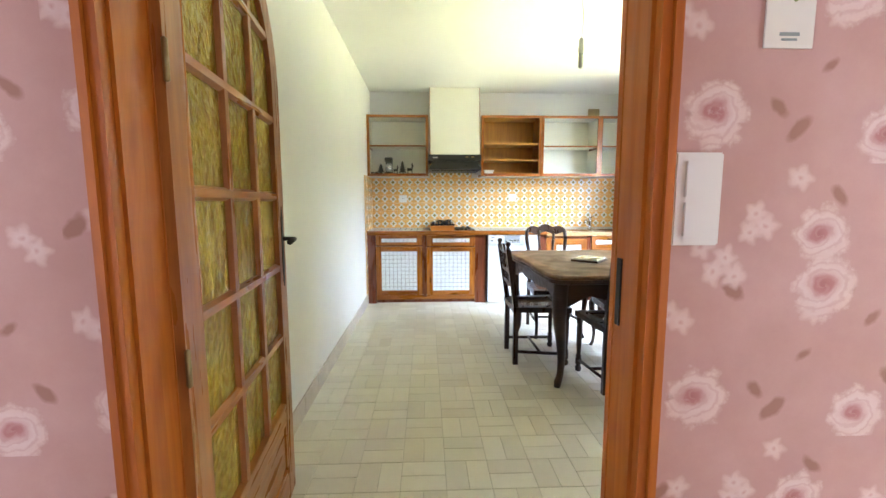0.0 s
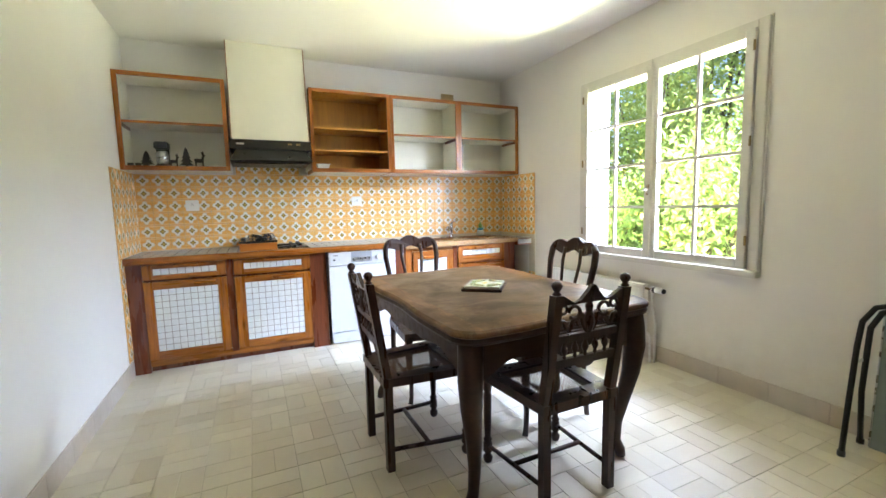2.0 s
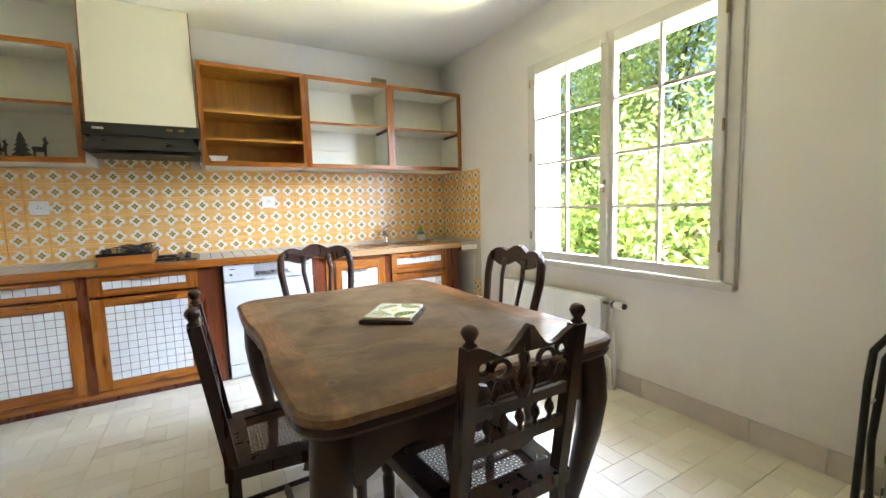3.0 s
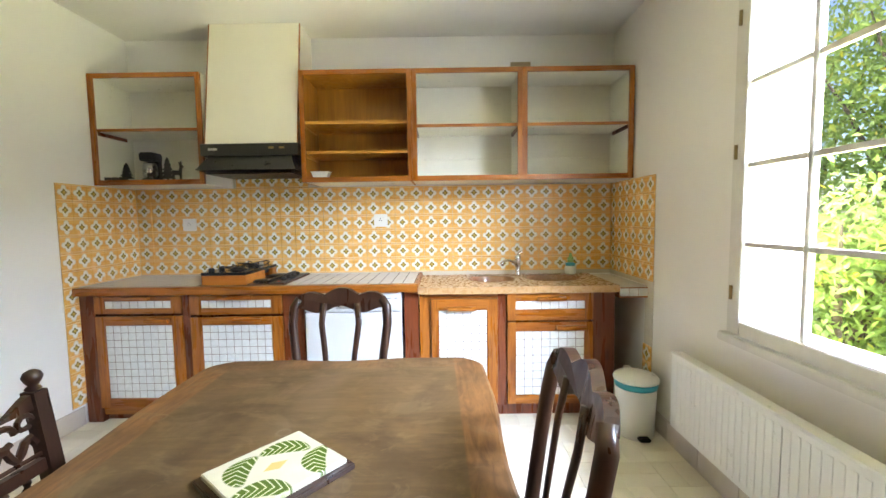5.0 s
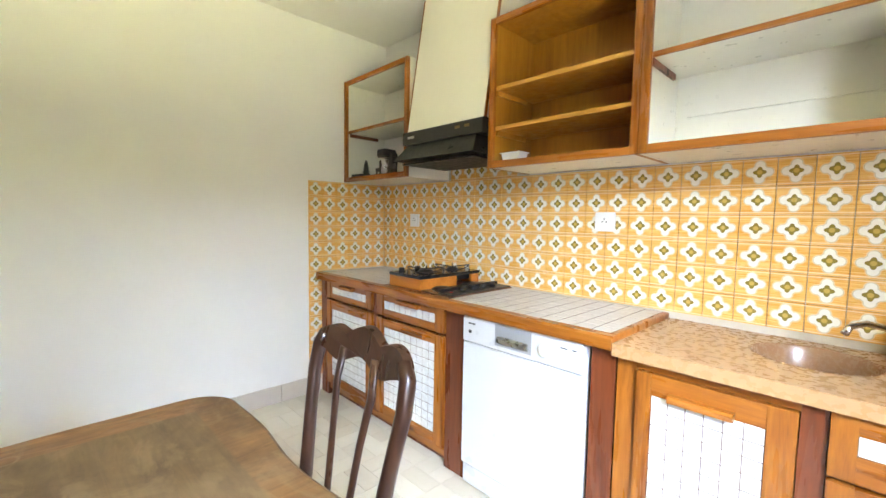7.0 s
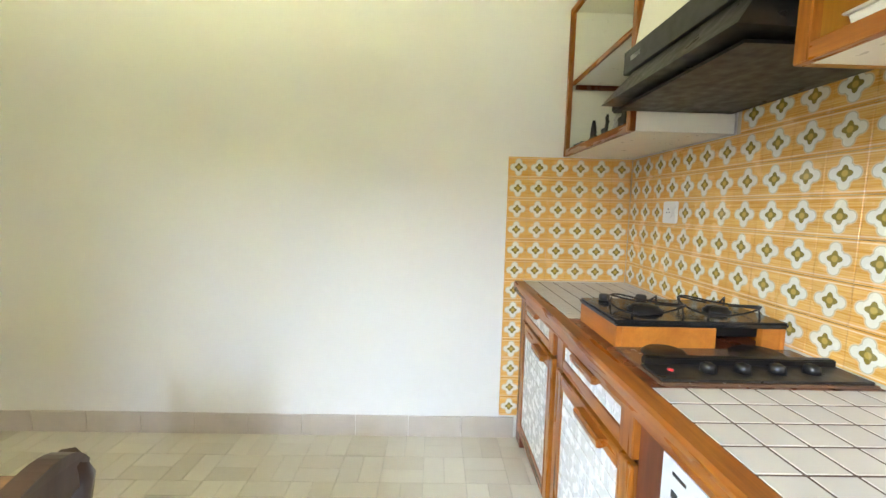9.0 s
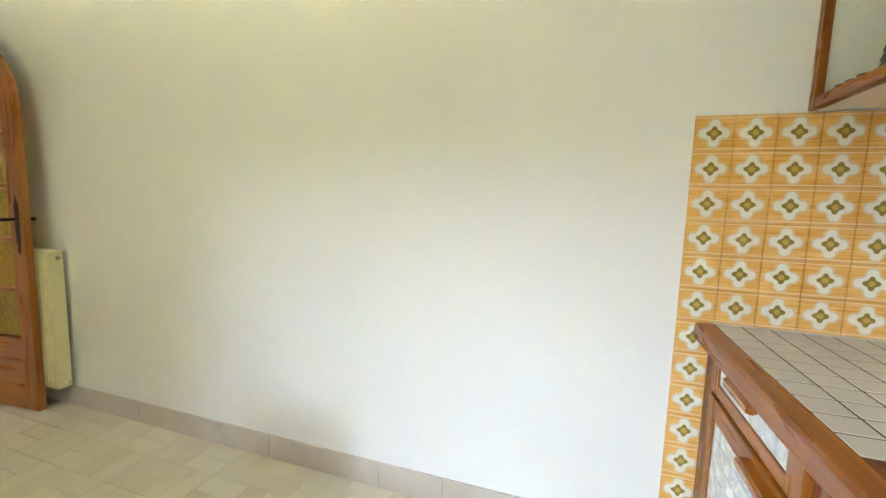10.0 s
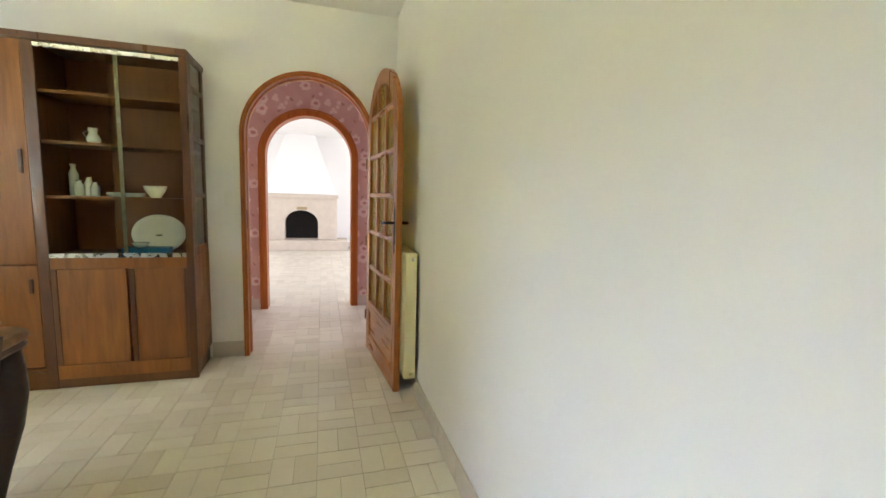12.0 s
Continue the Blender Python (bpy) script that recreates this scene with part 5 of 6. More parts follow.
# ---- table and chairs ----
def table():
    root = thing("dining_table", (1.424, 3.290, 0.014), "dark oak extending table with worn veneer top and curved legs", "table", turn=1.3)
    a, b = 0.514, 0.706

    def outline(inset, n=16):
        pts = []
        A, B, r = a - inset, b - inset, 0.10
        corners = ((A - r, B - r, 0), (-A + r, B - r, 90), (-A + r, -B + r, 180), (A - r, -B + r, 270))
        for k, (cx, cy, st) in enumerate(corners):
            for i in range(9):
                t = radians(st + 90 * i / 8)
                pts.append((cx + r * math.cos(t), cy + r * math.sin(t)))
            nx_, ny_, _ = corners[(k + 1) % 4]
            p, q = pts[-1], (nx_ + r * math.cos(radians(st + 90)), ny_ + r * math.sin(radians(st + 90)))
            for i in range(1, n):
                f = i / n
                dip = 0.016 * (math.cos(2 * math.pi * f) - 1) * 0.5 + 0.010 * (1 - math.cos(4 * math.pi * f)) * 0.5
                out = Vector((math.cos(radians(st + 90)), math.sin(radians(st + 90))))
                pts.append((p[0] + (q[0] - p[0]) * f + out.x * dip, p[1] + (q[1] - p[1]) * f + out.y * dip))
        return pts
    bm = bmesh.new()
    rings = []
    for inset, z in ((0.010, 0.742), (0.002, 0.748), (0.0, 0.757), (0.003, 0.766), (0.012, 0.772)):
        rings.append([bm.verts.new((x, y, z)) for x, y in outline(inset)])
    for p, q in zip(rings, rings[1:]):
        for k in range(len(p)):
            bm.faces.new((p[k], p[(k + 1) % len(p)], q[(k + 1) % len(p)], q[k]))
    bm.faces.new(rings[0][::-1])
    bm.faces.new(rings[-1])
    part("tabletop", bm, TABLE_TOP, root, "worn brown veneer top with a lighter border")
    bm = bmesh.new()
    rings = []
    for inset, z in ((0.020, 0.712), (0.008, 0.718), (0.004, 0.728), (0.010, 0.741)):
        rings.append([bm.verts.new((x, y, z)) for x, y in outline(inset)])
    for p, q in zip(rings, rings[1:]):
        for k in range(len(p)):
            bm.faces.new((p[k], p[(k + 1) % len(p)], q[(k + 1) % len(p)], q[k]))
    bm.faces.new(rings[0][::-1])
    bm.faces.new(rings[-1])
    part("draw_leaf", bm, TABLE_DARK, root, "dark pull-out leaf under the top")
    for sx in (-1, 1):
        for sy in (-1, 1):
            path = [(0.432, 0.628, 0.71), (0.438, 0.636, 0.64), (0.442, 0.640, 0.56), (0.434, 0.630, 0.44), (0.412, 0.608, 0.30), (0.398, 0.584, 0.17), (0.402, 0.578, 0.07), (0.420, 0.586, 0.02), (0.426, 0.590, -0.014)]
            bar("leg", [(sx * x, sy * y, z) for x, y, z in path], [0.050, 0.050, 0.049, 0.042, 0.033, 0.026, 0.023, 0.026, 0.022], TABLE_DARK, root, sides=10)

    def apron(length, name):
        us = wave(-length, length, 40)
        low = []
        for u in us:
            f = abs(u) / length
            low.append((u, 0.615 - 0.045 * max(0, (f - 0.55) / 0.45) ** 1.2 + 0.012 * math.cos(f * 9.5) - 0.022 * math.exp(-(f * 6) ** 2)))
        return [(length, 0.711), (-length, 0.711)] + low
    prism("apron", apron(0.388, "x"), 0.620, 0.642, TABLE_DARK, root)
    prism("apron", apron(0.388, "x"), -0.642, -0.620, TABLE_DARK, root)
    prism("apron", apron(0.58, "y"), 0.420, 0.442, TABLE_DARK, root, axes=(1, 2, 0))
    prism("apron", apron(0.58, "y"), -0.442, -0.420, TABLE_DARK, root, axes=(1, 2, 0))
    return root


table()


def carved_chair():
    """Tall-backed caned chair; its back feet stand at the origin and it faces +y."""
    root = thing("dining_chair", (0, 0, 0), "dark carved oak chair with a spindled back and a caned seat", "chair", "chairs round the table")
    hw, fw, d, lean = 0.172, 0.205, 0.385, -0.075

    def back_y(z):
        return 0.0 if z < 0.44 else lean * (z - 0.44) / 0.50
    for s in (-1, 1):
        bm = bmesh.new()
        pr = [(s * hw, 0.0, 0.0), (s * hw, 0.0, 0.44), (s * hw, back_y(0.90), 0.90)]
        for (x, y0, z0), (_, y1, z1) in zip(pr, pr[1:]):
            w = 0.018
            v = [bm.verts.new((x + dx * w, y + dy * w, z)) for y, z in ((y0, z0), (y1, z1)) for dx, dy in ((-1, -1), (1, -1), (1, 1), (-1, 1))]
            for f in ((3, 2, 1, 0), (4, 5, 6, 7), (0, 1, 5, 4), (1, 2, 6, 5), (2, 3, 7, 6), (3, 0, 4, 7)):
                bm.faces.new([v[i] for i in f])
        part("back_leg", bm, WOOD_DARK, root)
        turned("finial", [(0.012, 0), (0.018, 0.006), (0.010, 0.014), (0.017, 0.024), (0.022, 0.036), (0.017, 0.048), (0.006, 0.054)], (s * hw, back_y(0.90) - 0.001, 0.90), WOOD_DARK, root, sides=12)
        turned("front_leg", [(0.017, 0), (0.022, 0.012), (0.024, 0.028), (0.013, 0.045), (0.024, 0.060), (0.021, 0.062), (0.022, 0.098), (0.015, 0.105), (0.022, 0.116), (0.014, 0.130), (0.018, 0.20), (0.021, 0.34), (0.015, 0.355), (0.023, 0.368), (0.023, 0.425)], (s * fw, d, 0), WOOD_DARK, root, sides=12)
        bar("side_stretcher", [(s * hw, 0.0, 0.10), (s * fw, d, 0.085)], 0.013, WOOD_DARK, root, sides=4)
    bar("cross_stretcher", [(-0.188, d * 0.5, 0.094), (0.188, d * 0.5, 0.094)], 0.013, WOOD_DARK, root, sides=4)
    z0, z1 = 0.415, 0.455
    outer = [(-hw - 0.022, -0.025), (hw + 0.022, -0.025), (fw + 0.028, d + 0.03), (-fw - 0.028, d + 0.03)]
    inner = [(-hw + 0.040, 0.055), (hw - 0.040, 0.055), (fw - 0.045, d - 0.045), (-fw + 0.045, d - 0.045)]
    for k in range(4):
        prism("seat_rail", [outer[k], outer[(k + 1) % 4], inner[(k + 1) % 4], inner[k]], z0, z1, WOOD_DARK, root, axes=(0, 1, 2))
    prism("cane_seat", inner, z1 - 0.012, z1 - 0.010, CANE, root, "open woven cane", axes=(0, 1, 2))

    def back_part(name, loop, t=0.009):
        bm = bmesh.new()
        prism_into(bm, loop, -t, t)
        for v in bm.verts:
            v.co.y += back_y(v.co.z)
        part(name, bm, WOOD_DARK, root)
    w = hw - 0.017
    back_part("lower_rail", [(-w, 0.635), (w, 0.635), (w, 0.600), (0.05, 0.600), (0.035, 0.588), (0, 0.580), (-0.035, 0.588), (-0.05, 0.600), (-w, 0.600)])
    back_part("middle_rail", [(-w, 0.705), (w, 0.705), (w, 0.735), (-w, 0.735)])
    crest = [(u, 0.880 + 0.016 * math.cos(u * 40) * (abs(u) > 0.05) + 0.048 * math.exp(-(u / 0.03) ** 2)) for u in wave(w, -w, 30)]
    back_part("crest_rail", [(-w, 0.858), (w, 0.858)] + crest)
    for k in range(5):
        x = -0.104 + 0.052 * k
        turned("spindle", [(0.006, 0.633), (0.009, 0.642), (0.006, 0.650), (0.014, 0.668), (0.012, 0.682), (0.006, 0.692), (0.009, 0.700), (0.006, 0.707)], (x, back_y(0.67), 0), WOOD_DARK, root, sides=10)
    bm = bmesh.new()
    for s in (-1, 1):
        y = back_y(0.80)
        sweep_into(bm, [(s * (0.012 + 0.05 * k / 6 + 0.012 * math.sin(k * 1.1)), y, 0.742 + 0.035 * math.sin(k * 0.62) + 0.012 * k) for k in range(8)], 0.011, 6)
        sweep_into(bm, [(s * (0.150 - 0.012 * k), y, 0.775 + 0.022 * math.sin(k * 1.2)) for k in range(9)], 0.010, 6)
        sweep_into(bm, [(s * (0.075 + 0.028 * math.cos(a)), y, 0.822 + 0.024 * math.sin(a)) for a in wave(0, 5.4, 12)], 0.008, 6)
        sweep_into(bm, [(s * (0.128 + 0.018 * math.cos(a)), y, 0.838 + 0.016 * math.sin(a)) for a in wave(0, 5.4, 10)], 0.007, 6)
    sweep_into(bm, [(0, back_y(0.80), z) for z in wave(0.735, 0.86, 6)], [0.010, 0.018, 0.024, 0.020, 0.012, 0.016, 0.010], 8)
    sweep_into(bm, [(x, back_y(0.75), 0.746) for x in wave(-w, w, 4)], 0.006, 6)
    part("pierced_carving", bm, WOOD_DARK, root, "pierced scrollwork panel")
    return root


chair = carved_chair()
chair.matrix_world = pose(1.462, 2.575, 0, 0, 0, 0)
copy_thing(chair, pose(0.814, 3.280, 0, 0, 0, -90))


def bow_back_chair():
    root = thing("splat_back_chair", (0, 0, 0), "dark walnut chair with a wavy crest rail and curved back splats", "chair", "wavy-backed chairs at the table")
    hw, fw, d = 0.185, 0.22, 0.40

    def by(z):
        return -0.09 * max(0, (z - 0.44) / 0.56) ** 1.3
    for s in (-1, 1):
        pts = [(s * hw * 0.94, -0.05, 0.0), (s * hw, -0.01, 0.22), (s * hw, 0.0, 0.44), (s * (hw - 0.022), by(0.60), 0.60), (s * (hw - 0.002), by(0.76), 0.76), (s * (hw + 0.014), by(0.88), 0.88), (s * (hw + 0.010), by(0.95), 0.95), (s * (hw - 0.012), by(0.985), 0.985)]
        bar("back_leg", pts, [0.016, 0.018, 0.021, 0.019, 0.018, 0.019, 0.020, 0.018], WOOD_DARK, root, sides=8)
        leg = [(s * (fw - 0.01), d - 0.01, 0.44), (s * (fw + 0.008), d + 0.010, 0.38), (s * (fw + 0.002), d + 0.002, 0.26), (s * (fw - 0.012), d - 0.012, 0.12), (s * (fw - 0.008), d - 0.006, 0.04), (s * (fw + 0.004), d + 0.008, 0.0)]
        bar("front_leg", leg, [0.026, 0.028, 0.021, 0.015, 0.014, 0.017], WOOD_DARK, root, sides=8)
        mid = [(s * 0.052, by(0.46) + 0.0, 0.455), (s * 0.048, by(0.60), 0.60), (s * 0.062, by(0.76), 0.76), (s * 0.078, by(0.88), 0.88), (s * 0.070, by(0.96), 0.965)]
        bar("splat", mid, [0.013, 0.012, 0.012, 0.013, 0.014], WOOD_DARK, root, sides=8, flat=0.6)
    bm = bmesh.new()
    us = wave(-hw - 0.010, hw + 0.010, 36)
    top = [(u, 0.988 + 0.024 * abs(math.cos(u * math.pi / 0.15)) + 0.016 * math.exp(-(u / 0.10) ** 2) - 0.030 * (abs(u) / 0.2) ** 6) for u in us]
    low = [(u, 0.935 + 0.012 * math.cos(u * math.pi / 0.09) + 0.006 * math.exp(-(u / 0.08) ** 2)) for u in us]
    prism_into(bm, low + top[::-1], -0.013, 0.013)
    for v in bm.verts:
        v.co.y += by(v.co.z) - 0.018 * (1 - (v.co.x / 0.2) ** 2)
    bmesh.ops.remove_doubles(bm, verts=bm.verts[:], dist=1e-5)
    part("crest_rail", bm, WOOD_DARK, root, "wavy carved crest rail")
    outer = [(-hw - 0.02, -0.02), (hw + 0.02, -0.02), (fw + 0.03, d + 0.01), (0.12, d + 0.035), (-0.12, d + 0.035), (-fw - 0.03, d + 0.01)]
    inner = [(-hw + 0.03, 0.035), (hw - 0.03, 0.035), (fw - 0.025, d - 0.04), (0.09, d - 0.02), (-0.09, d - 0.02), (-fw + 0.025, d - 0.04)]
    for k in range(6):
        prism("seat_rail", [outer[k], outer[(k + 1) % 6], inner[(k + 1) % 6], inner[k]], 0.405, 0.455, WOOD_DARK, root, axes=(0, 1, 2))
    prism("cane_seat", inner, 0.446, 0.448, CANE, root, "open woven cane", axes=(0, 1, 2))
    bar("back_rail", [(-hw, by(0.5), 0.50), (0, by(0.5) - 0.01, 0.495), (hw, by(0.5), 0.50)], 0.012, WOOD_DARK, root)
    for s in (-1, 1):
        bar("side_stretcher", [(s * hw, -0.015, 0.16), (s * (hw + 0.01), 0.2, 0.15), (s * (fw - 0.008), d - 0.008, 0.155)], [0.010, 0.013, 0.010], WOOD_DARK, root)
    bar("cross_stretcher", [(-0.195, 0.2, 0.15), (0, 0.2, 0.148), (0.195, 0.2, 0.15)], [0.009, 0.013, 0.009], WOOD_DARK, root)
    return root


chair = bow_back_chair()
chair.matrix_world = pose(1.342, 4.092, 0, 0, 0, 181)
copy_thing(chair, pose(1.966, 3.262, 0, 0, 0, 87))


def trivet():
    root = thing("painted_trivet", (1.430, 3.262, 0.7865), "green-leaf painted tile trivet on a dark wooden board", "trivet", turn=-39.5)
    box("wooden_base", (-0.106, -0.122, 0), (0.106, 0.122, 0.014), WOOD_DARK, root, bevel=0.003)
    box("painted_tile", (-0.093, -0.110, 0.014), (0.093, 0.110, 0.026), PAINTED_TILE, root, bevel=0.002)


trivet()


# ---- heating, bin, folding frame, panel, pendant ----
def right_radiator():
    root = thing("wall_radiator", (0, 0, 0), "white steel panel radiator under the kitchen window", "radiator")
    x0, x1, y0, y1, z0, z1 = 2.972, 3.028, 3.515, 4.585, 0.195, 0.600
    box("panel", (x0 + 0.006, y0, z0), (x1, y1, z1 - 0.006), RAD_WHITE, root, bevel=0.006)
    n = 26
    for k in range(n):
        y = y0 + 0.03 + (y1 - y0 - 0.06) * (k + 0.5) / n
        box("rib", (x0 + 0.0035, y - 0.013, z0 + 0.03), (x0 + 0.010, y + 0.013, z1 - 0.035), RAD_WHITE, root, bevel=0.002)
    box("top_grille", (x0 + 0.002, y0 - 0.002, z1 - 0.010), (x1 + 0.008, y1 + 0.002, z1), RAD_WHITE, root, bevel=0.003)
    box("back_panel", (x1, y0 + 0.03, z0 + 0.03), (XR - 0.012, y1 - 0.03, z1 - 0.04), RAD_WHITE, root)
    for y in (3.75, 4.35):
        box("wall_bracket", (XR - 0.014, y, 0.25), (XR + 0.001, y + 0.03, 0.55), RAD_WHITE, root)
    bar("valve_stem", [(3.0, 3.52, 0.572), (3.0, 3.42, 0.572)], 0.010, BRASS, root)
    turned("valve_body", [(0.012, 0), (0.016, 0.01), (0.016, 0.035), (0.010, 0.045)], (3.0, 3.455, 0.548), STEEL, root, sides=10)
    bar("valve_knob", [(3.0, 3.43, 0.572), (3.0, 3.40, 0.572), (3.0, 3.365, 0.572)], [0.020, 0.026, 0.023], PLASTIC_WHITE, root)
    bar("knob_cap", [(3.0, 3.366, 0.572), (3.0, 3.350, 0.572)], [0.021, 0.016], BLACK_PLASTIC, root)
    bar("collar", [(3.0, 3.442, 0.572), (3.0, 3.43, 0.572)], 0.022, BLACK_PLASTIC, root)
    bar("feed_pipe", [(3.0, 3.455, 0.56), (3.0, 3.455, 0.43), (3.015, 3.452, 0.40), (3.03, 3.448, 0.30), (3.03, 3.445, 0.0)], 0.0085, RAD_WHITE, root)
    bar("return_pipe", [(3.0, 3.52, 0.225), (3.0, 3.49, 0.225), (3.005, 3.47, 0.20), (3.005, 3.465, 0.0)], 0.0085, RAD_WHITE, root)


def left_radiator():
    root = thing("slim_radiator", (0, 0, 0), "cream panel radiator on the white wall behind the open door", "radiator")
    box("panel", (-0.580, 1.10, 0.130), (-0.507, 1.868, 0.925), RAD_CREAM, root, bevel=0.006)
    n = 20
    for k in range(n):
        y = 1.13 + 0.71 * (k + 0.5) / n
        box("rib", (-0.512, y - 0.012, 0.17), (-0.504, y + 0.012, 0.885), RAD_CREAM, root, bevel=0.003)
    box("end_cover", (-0.577, 1.868, 0.135), (-0.506, 1.876, 0.925), RAD_CREAM, root, bevel=0.002)
    box("top_grille", (-0.582, 1.098, 0.925), (-0.504, 1.878, 0.932), RAD_CREAM, root, bevel=0.002)
    bar("bleed_plug", [(-0.552, 1.874, 0.895), (-0.552, 1.888, 0.895)], [0.013, 0.009], STEEL, root)
    bar("lower_plug", [(-0.552, 1.874, 0.165), (-0.552, 1.886, 0.165)], 0.012, RAD_CREAM, root)
    for y in (1.3, 1.7):
        box("wall_bracket", (-0.601, y, 0.25), (-0.579, y + 0.03, 0.80), RAD_CREAM, root)


right_radiator()
left_radiator()


def bin_():
    root = thing("pedal_bin", (2.925, 4.865, 0), "white pedal bin with a turquoise bag edge beside the sink cabinet", "bin")
    bm = bmesh.new()
    turn_into(bm, [(0.095, 0), (0.105, 0.012), (0.112, 0.20), (0.118, 0.325)], (0, 0, 0), 28)
    part("bucket", bm, PLASTIC_WHITE, root, smooth=True)
    turned("bag_edge", [(0.1195, 0.300), (0.1225, 0.312), (0.1205, 0.338)], (0, 0, 0), PLASTIC_BLUE, root, "turquoise bag edge", sides=28)
    turned("lid", [(0.122, 0.337), (0.129, 0.341), (0.129, 0.352), (0.118, 0.366), (0.075, 0.380), (0.02, 0.385)], (0, 0, 0), PLASTIC_WHITE, root, sides=28)
    box("hinge", (-0.025, 0.108, 0.33), (0.025, 0.14, 0.375), PLASTIC_WHITE, root, bevel=0.006)
    box("pedal", (-0.035, -0.145, 0.018), (0.03, -0.100, 0.038), BLACK_PLASTIC, root, bevel=0.006)


bin_()


def folding_frame():
    root = thing("folding_table_frame", (0, 0, 0), "black tubular folding frame standing folded near the wall", "folding frame")
    bar("outer_tube", [(2.785, 2.235, 0.0), (2.835, 2.24, 0.28), (2.885, 2.245, 0.52), (2.905, 2.24, 0.64), (2.915, 2.20, 0.715), (2.918, 2.12, 0.745), (2.918, 1.78, 0.745), (2.915, 1.70, 0.715), (2.900, 1.66, 0.64), (2.835, 1.655, 0.28), (2.785, 1.65, 0.0)], 0.0125, BLACK_METAL, root)
    bar("inner_tube", [(3.000, 2.245, 0.0), (2.955, 2.24, 0.28), (2.905, 2.215, 0.50), (2.892, 2.205, 0.62), (2.893, 2.17, 0.700), (2.893, 2.10, 0.735), (2.893, 1.80, 0.735), (2.893, 1.73, 0.700), (2.893, 1.695, 0.62), (2.955, 1.66, 0.28), (3.000, 1.655, 0.0)], 0.0125, BLACK_METAL, root)
    for y in (2.23, 1.67):
        bar("pivot", [(2.872, y, 0.455), (2.925, y, 0.455)], 0.007, STEEL, root)
    for x, y in ((2.785, 2.235), (2.785, 1.65), (3.0, 2.245), (3.0, 1.655)):
        turned("foot", [(0.016, 0), (0.016, 0.025)], (x, y, 0.0), BLACK_PLASTIC, root, sides=10)
    p = thing("leaning_panel", (0, 0, 0), "grey-green glass panel leaning on the wall behind the folding frame", "panel")
    bm = bmesh.new()
    v = [bm.verts.new(c) for c in ((2.985, 2.205, 0.0), (3.055, 2.205, 0.90), (3.063, 2.205, 0.90), (2.993, 2.205, 0.0), (2.985, 1.35, 0.0), (3.055, 1.35, 0.90), (3.063, 1.35, 0.90), (2.993, 1.35, 0.0))]
    for f in ((0, 1, 2, 3), (4, 5, 6, 7), (0, 1, 5, 4), (1, 2, 6, 5), (2, 3, 7, 6), (3, 0, 4, 7)):
        bm.faces.new([v[i] for i in f])
    part("sheet", bm, GREY_PANEL, p)
    bar("edge_trim", [(2.984, 2.207, 0.004), (3.054, 2.207, 0.90)], 0.004, STEEL, p)


folding_frame()


def pendant():
    root = thing("bare_lamp_holder", (1.12, 2.75, 0), "white lamp holder hanging from a thin ceiling wire", "ceiling lamp")
    turned("ceiling_hook", [(0.012, 2.655), (0.016, 2.668), (0.016, 2.6795)], (0, 0, 0), PLASTIC_WHITE, root, sides=12)
    bar("wire", [(0.003, 0, 2.66), (0.010, 0, 2.58), (-0.002, 0, 2.50), (0.010, 0, 2.40), (0, 0, 2.28)], 0.0028, PLASTIC_WHITE, root, sides=6)
    turned("lamp_holder", [(0.006, 2.285), (0.013, 2.275), (0.014, 2.235), (0.018, 2.225), (0.018, 2.19)], (0, 0, 0), PLASTIC_WHITE, root)
    turned("bulb", [(0.013, 2.192), (0.014, 2.17), (0.015, 2.11), (0.010, 2.10)], (0, 0, 0), GLASSWARE, root, "slim pale bulb")


pendant()


